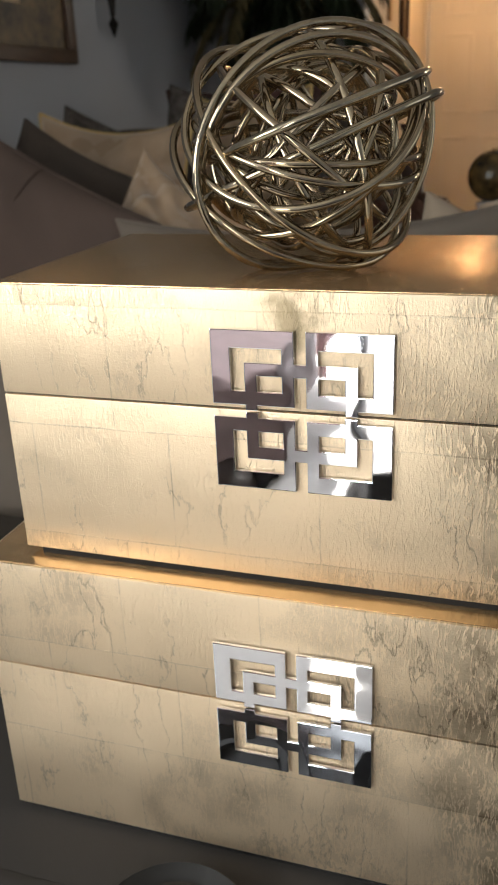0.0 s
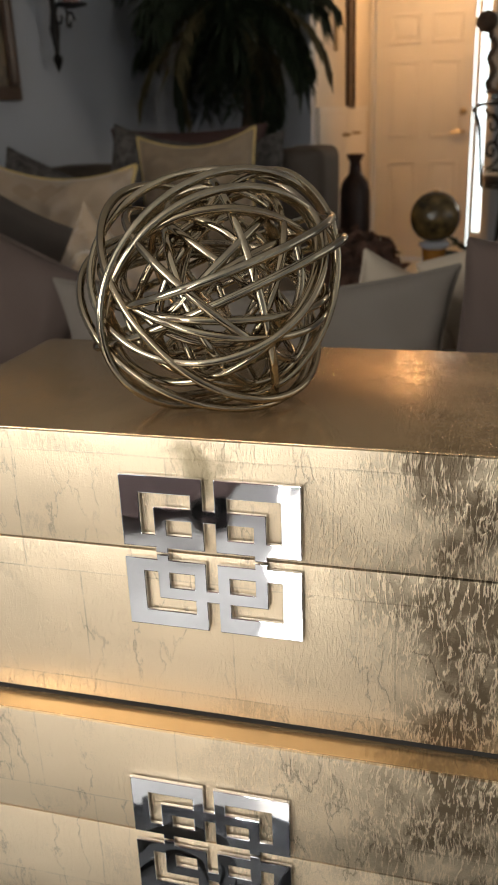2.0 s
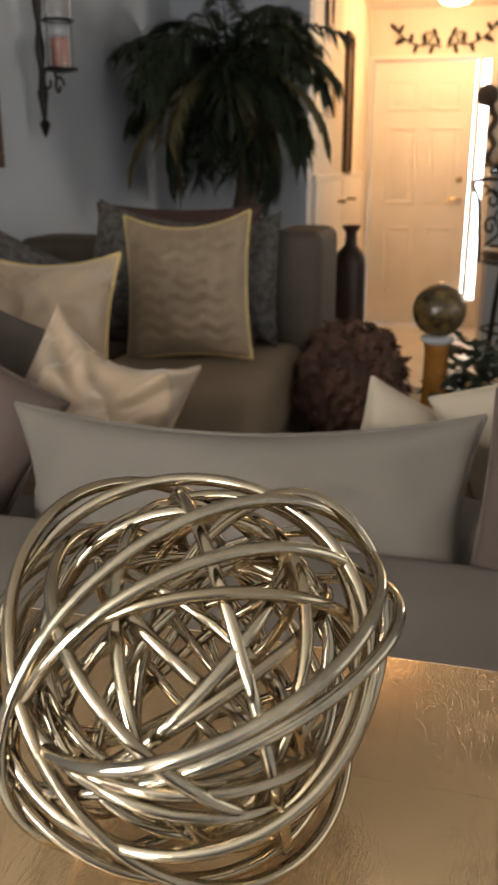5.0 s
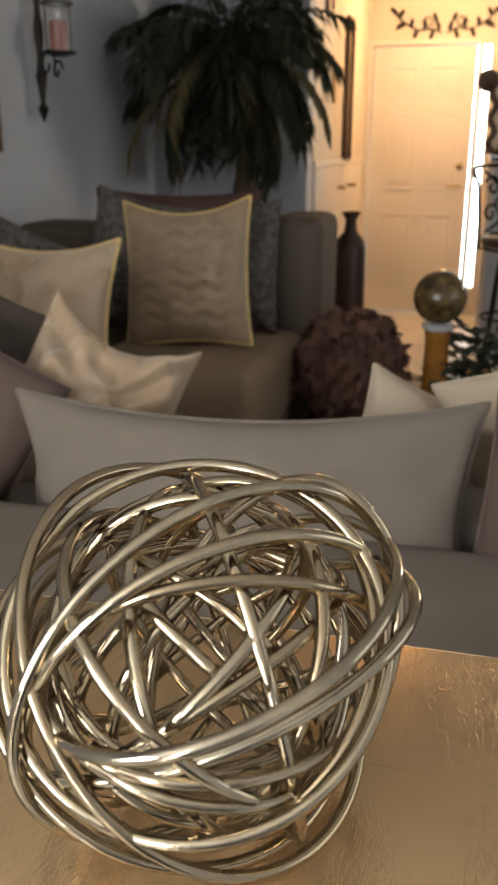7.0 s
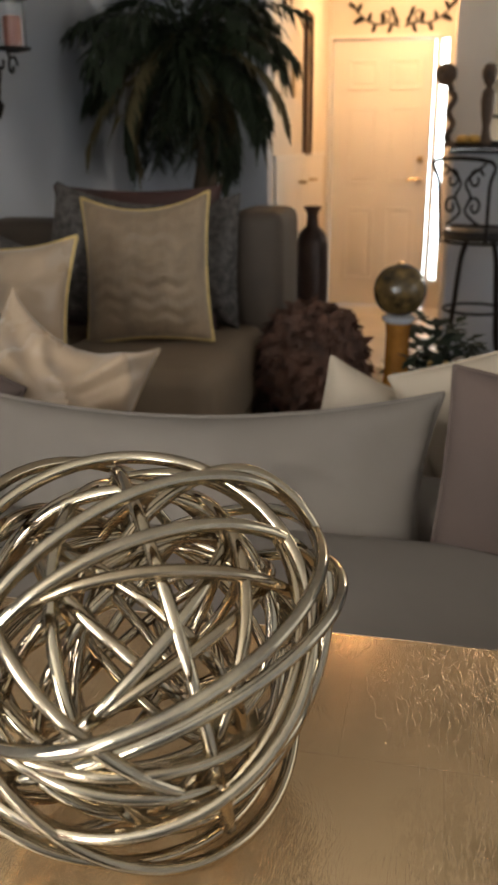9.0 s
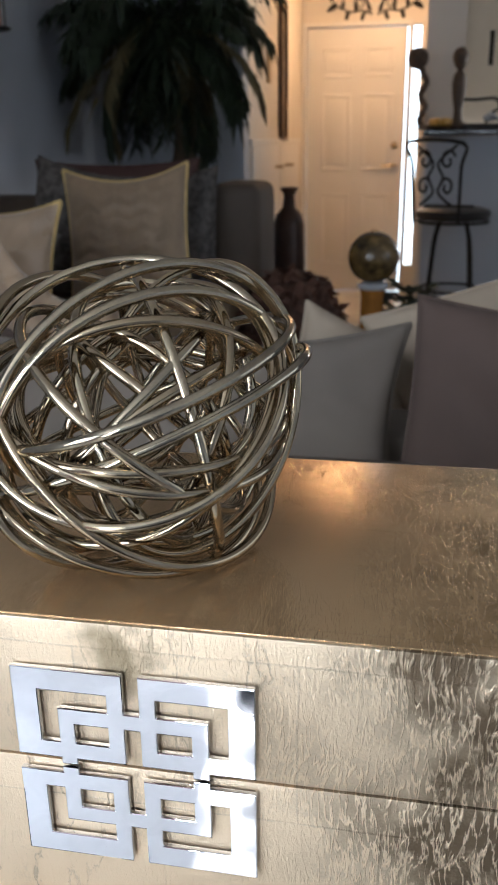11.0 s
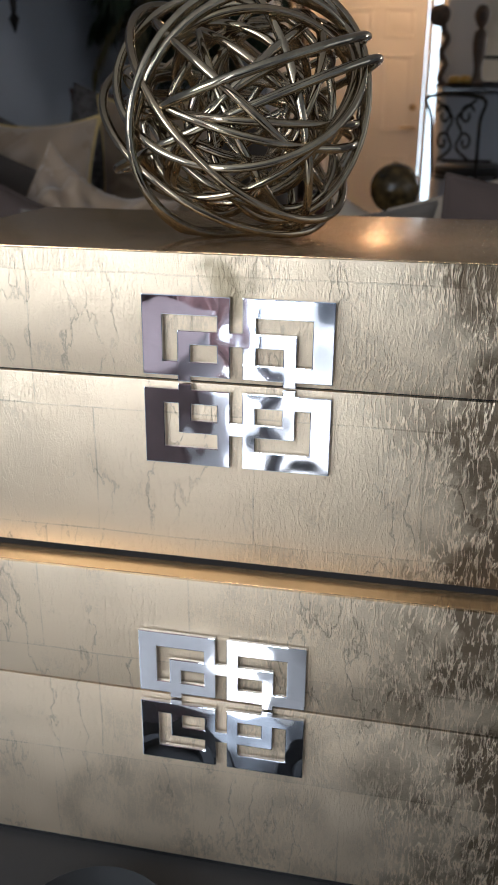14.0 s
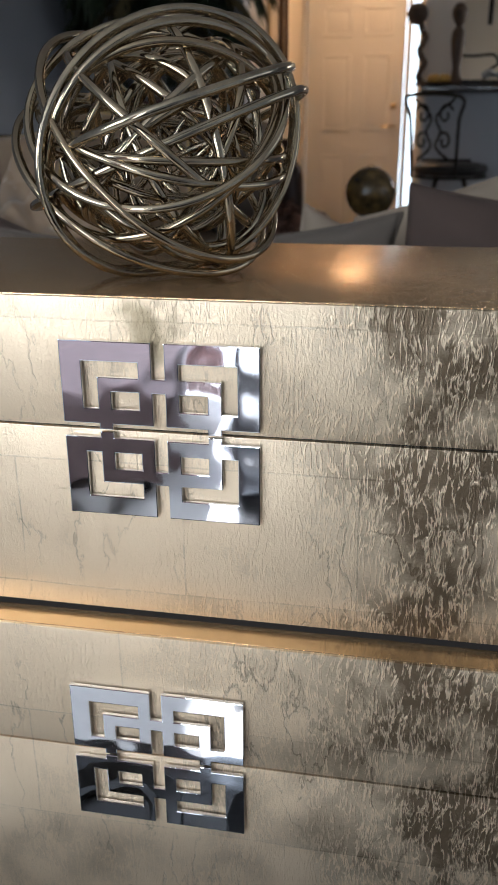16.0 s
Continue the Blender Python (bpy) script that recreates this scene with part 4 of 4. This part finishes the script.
for ob in stool.children:
    if ob.name.split(".")[0] in ("back_frame", "scroll", "stretcher"):
        ob.matrix_basis = pose(0, 0, 0, 0, 0, -34) @ pose(0, -0.16, 0) @ Matrix.Diagonal((0.86, 1, 1, 1))
part("rail", tube([(-0.17, -0.17, 0.87), (0.10, -0.22, 0.87)], 0.008), IRON, stool)


def statue(x, y, z, h, name, label):
    t = empty(name, label, "statue", (x, y, z))
    k = h / 0.44
    part("statue", lathe([(a * k, b * k) for a, b in ((0.045, 0), (0.05, 0.02), (0.028, 0.05), (0.022, 0.10), (0.034, 0.16), (0.042, 0.24), (0.036, 0.29), (0.016, 0.315), (0.03, 0.335), (0.045, 0.37), (0.045, 0.40), (0.028, 0.43), (0, 0.44))], sides=20), CARVED, t)
    return t


statue(0.205, 5.95, 1.275, 0.46, "carved_figure", "carved dark wooden figure on the bar")
top = empty("topiary_ornament", "dark woven ball on a twisted stand on the bar", "ornament", (-0.045, 5.93, 1.275))
part("base", lathe([(0.055, 0), (0.05, 0.012), (0.012, 0.03)], (0.055, 0, 0)), CARVED, top)
part("stem", tube(spline([(0.04 - 0.016 * math.sin(i * 1.6), 0.02 * math.cos(i * 1.6), 0.02 + i * 0.036) for i in range(10)]), 0.020, 8), CARVED, top)
part("woven_ball", ball_mesh((0.0, 0, 0.40), 0.056, 1.0, 18, 12), CARVED, top)
for k in range(5):
    nrm = Euler((k * 1.1, k * 0.7, 0)).to_matrix()
    part("strand", tube([tuple(nrm @ Vector((0.057 * math.cos(a * 0.3), 0.057 * math.sin(a * 0.3), 0)) + Vector((0, 0, 0.40))) for a in range(21)], 0.006, 6, True), CARVED, top)
bowl = empty("fruit_dish", "dish of gold ornamental fruit on the bar", "dish", (0.105, 5.92, 1.275))
part("plate", lathe([(0.04, 0), (0.085, 0.012), (0.09, 0.02), (0.08, 0.017), (0, 0.008)]), BRONZE, bowl)
for k in range(6):
    part("fruit", ball_mesh((0.045 * math.cos(k * 1.05), 0.045 * math.sin(k * 1.05), 0.040), 0.026, 1, 12, 8), FRUIT, bowl)
tray = empty("scroll_tray", "dark scrolled metal tray with pale flowers on the bar", "tray", (0.37, 5.95, 1.275))
part("plate", block(-0.13, 0.2, -0.08, 0.08, 0, 0.03, 0.006), IRON, tray)
part("handle", tube(spline([(-0.16, 0, 0.17), (-0.06, 0, 0.165), (0.05, 0, 0.17), (0.08, 0, 0.12), (0.04, 0, 0.09), (0.0, 0, 0.03)]), 0.009), IRON, tray)
for k in range(9):
    part("flower", ball_mesh((rnd.uniform(-0.02, 0.17), rnd.uniform(-0.04, 0.04), rnd.uniform(0.05, 0.10)), 0.026, 0.7, 8, 6), WHITEC, tray)
cab = empty("kitchen_cabinet", "cream painted kitchen wall cabinet", "cabinet")
part("body", block(0.56, 1.6, 6.95, 7.30, 1.35, 2.2, 0.005), CABINET, cab)
part("door", block(0.58, 1.05, 6.93, 6.95, 1.37, 2.18, 0.004), CABINET, cab)
part("handle", tube([(0.61, 6.915, 1.62), (0.61, 6.915, 1.78)], 0.006), IRON, cab)
wall_art = empty("small_sign", "small dark plaque on the kitchen wall", "plaque")
part("plaque", block(0.45, 0.48, 7.28, 7.30, 1.72, 1.95, 0.004), IRON, wall_art)

# ---- behind the camera ----
# the west and east windows are added, only to frame the fill lamps
for nm, bars in (("window_2", ((-1.12, -1.08, -2.60, -2.585, 0, 2.11), (-0.46, -0.42, -2.60, -2.585, 0, 2.11))), ("added_window_west", ((-1.72, -1.70, -2.32, -2.28, 1.0, 2.1), (-1.72, -1.70, -1.47, -1.43, 1.0, 2.1), (-1.72, -1.70, -0.62, -0.58, 1.0, 2.1))), ("added_window_east", ((2.60, 2.62, 0.73, 0.77, 1.0, 2.1), (2.60, 2.62, 1.68, 1.72, 1.0, 2.1), (2.60, 2.62, 2.63, 2.67, 1.0, 2.1)))):
    win = empty(nm, "unseen daylit window opening with white bars", "window", kind="structure")
    for b in bars:
        part("mullion", block(*b), DOORP, win, smooth=False)
# added curtain: masks part of the patio lamp and sun, reflects mauve in the chrome
cur = empty("curtain", "unseen mauve brown curtain added to narrow the patio light", "curtain", (-1.08, -2.50, 0))
bm = bmesh.new()
prev = None
for i in range(81):
    x = -0.30 + 0.60 * i / 80
    y = 0.03 * math.sin(i * 0.75)
    a, b = bm.verts.new((x, y, 0.02)), bm.verts.new((x, y, 2.1))
    if prev:
        bm.faces.new((prev[0], a, b, prev[1]))
    prev = (a, b)
bmesh.ops.solidify(bm, geom=bm.faces[:], thickness=0.004)
part("panel", bm, CURTAIN, cur)
# invented dark block, there only to be mirrored black in the chrome
blk = empty("dark_reflection_block", "unseen low black block added for the dark reflection in the clasps", "bench")
part("body", block(0.0, 1.5, 0.0, 1.85, 0.06, 0.40, 0.03, 3), LEATHER, blk)
for lx in (0.04, 1.4):
    for ly in (0.05, 1.75):
        part("leg", block(lx, lx + 0.05, ly, ly + 0.05, 0, 0.065), BLACKW, blk)
blk.matrix_basis = pose(-0.68, -2.36, 0, 0, 0, -12.4)
# invented low block that supplies the mauve tone mirrored in the clasps
ott = empty("mauve_reflection_block", "unseen low mauve block added for the mauve reflection in the clasps", "ottoman")
part("cushion", block(0.0, 0.7, 0.0, 1.1, 0.06, 0.38, 0.04, 3), CURTAIN, ott)
for lx in (0.04, 0.6):
    for ly in (0.05, 1.0):
        part("leg", block(lx, lx + 0.05, ly, ly + 0.05, 0, 0.065), BLACKW, ott)
ott.matrix_basis = pose(-1.55, -2.25, 0, 0, 0, -10)
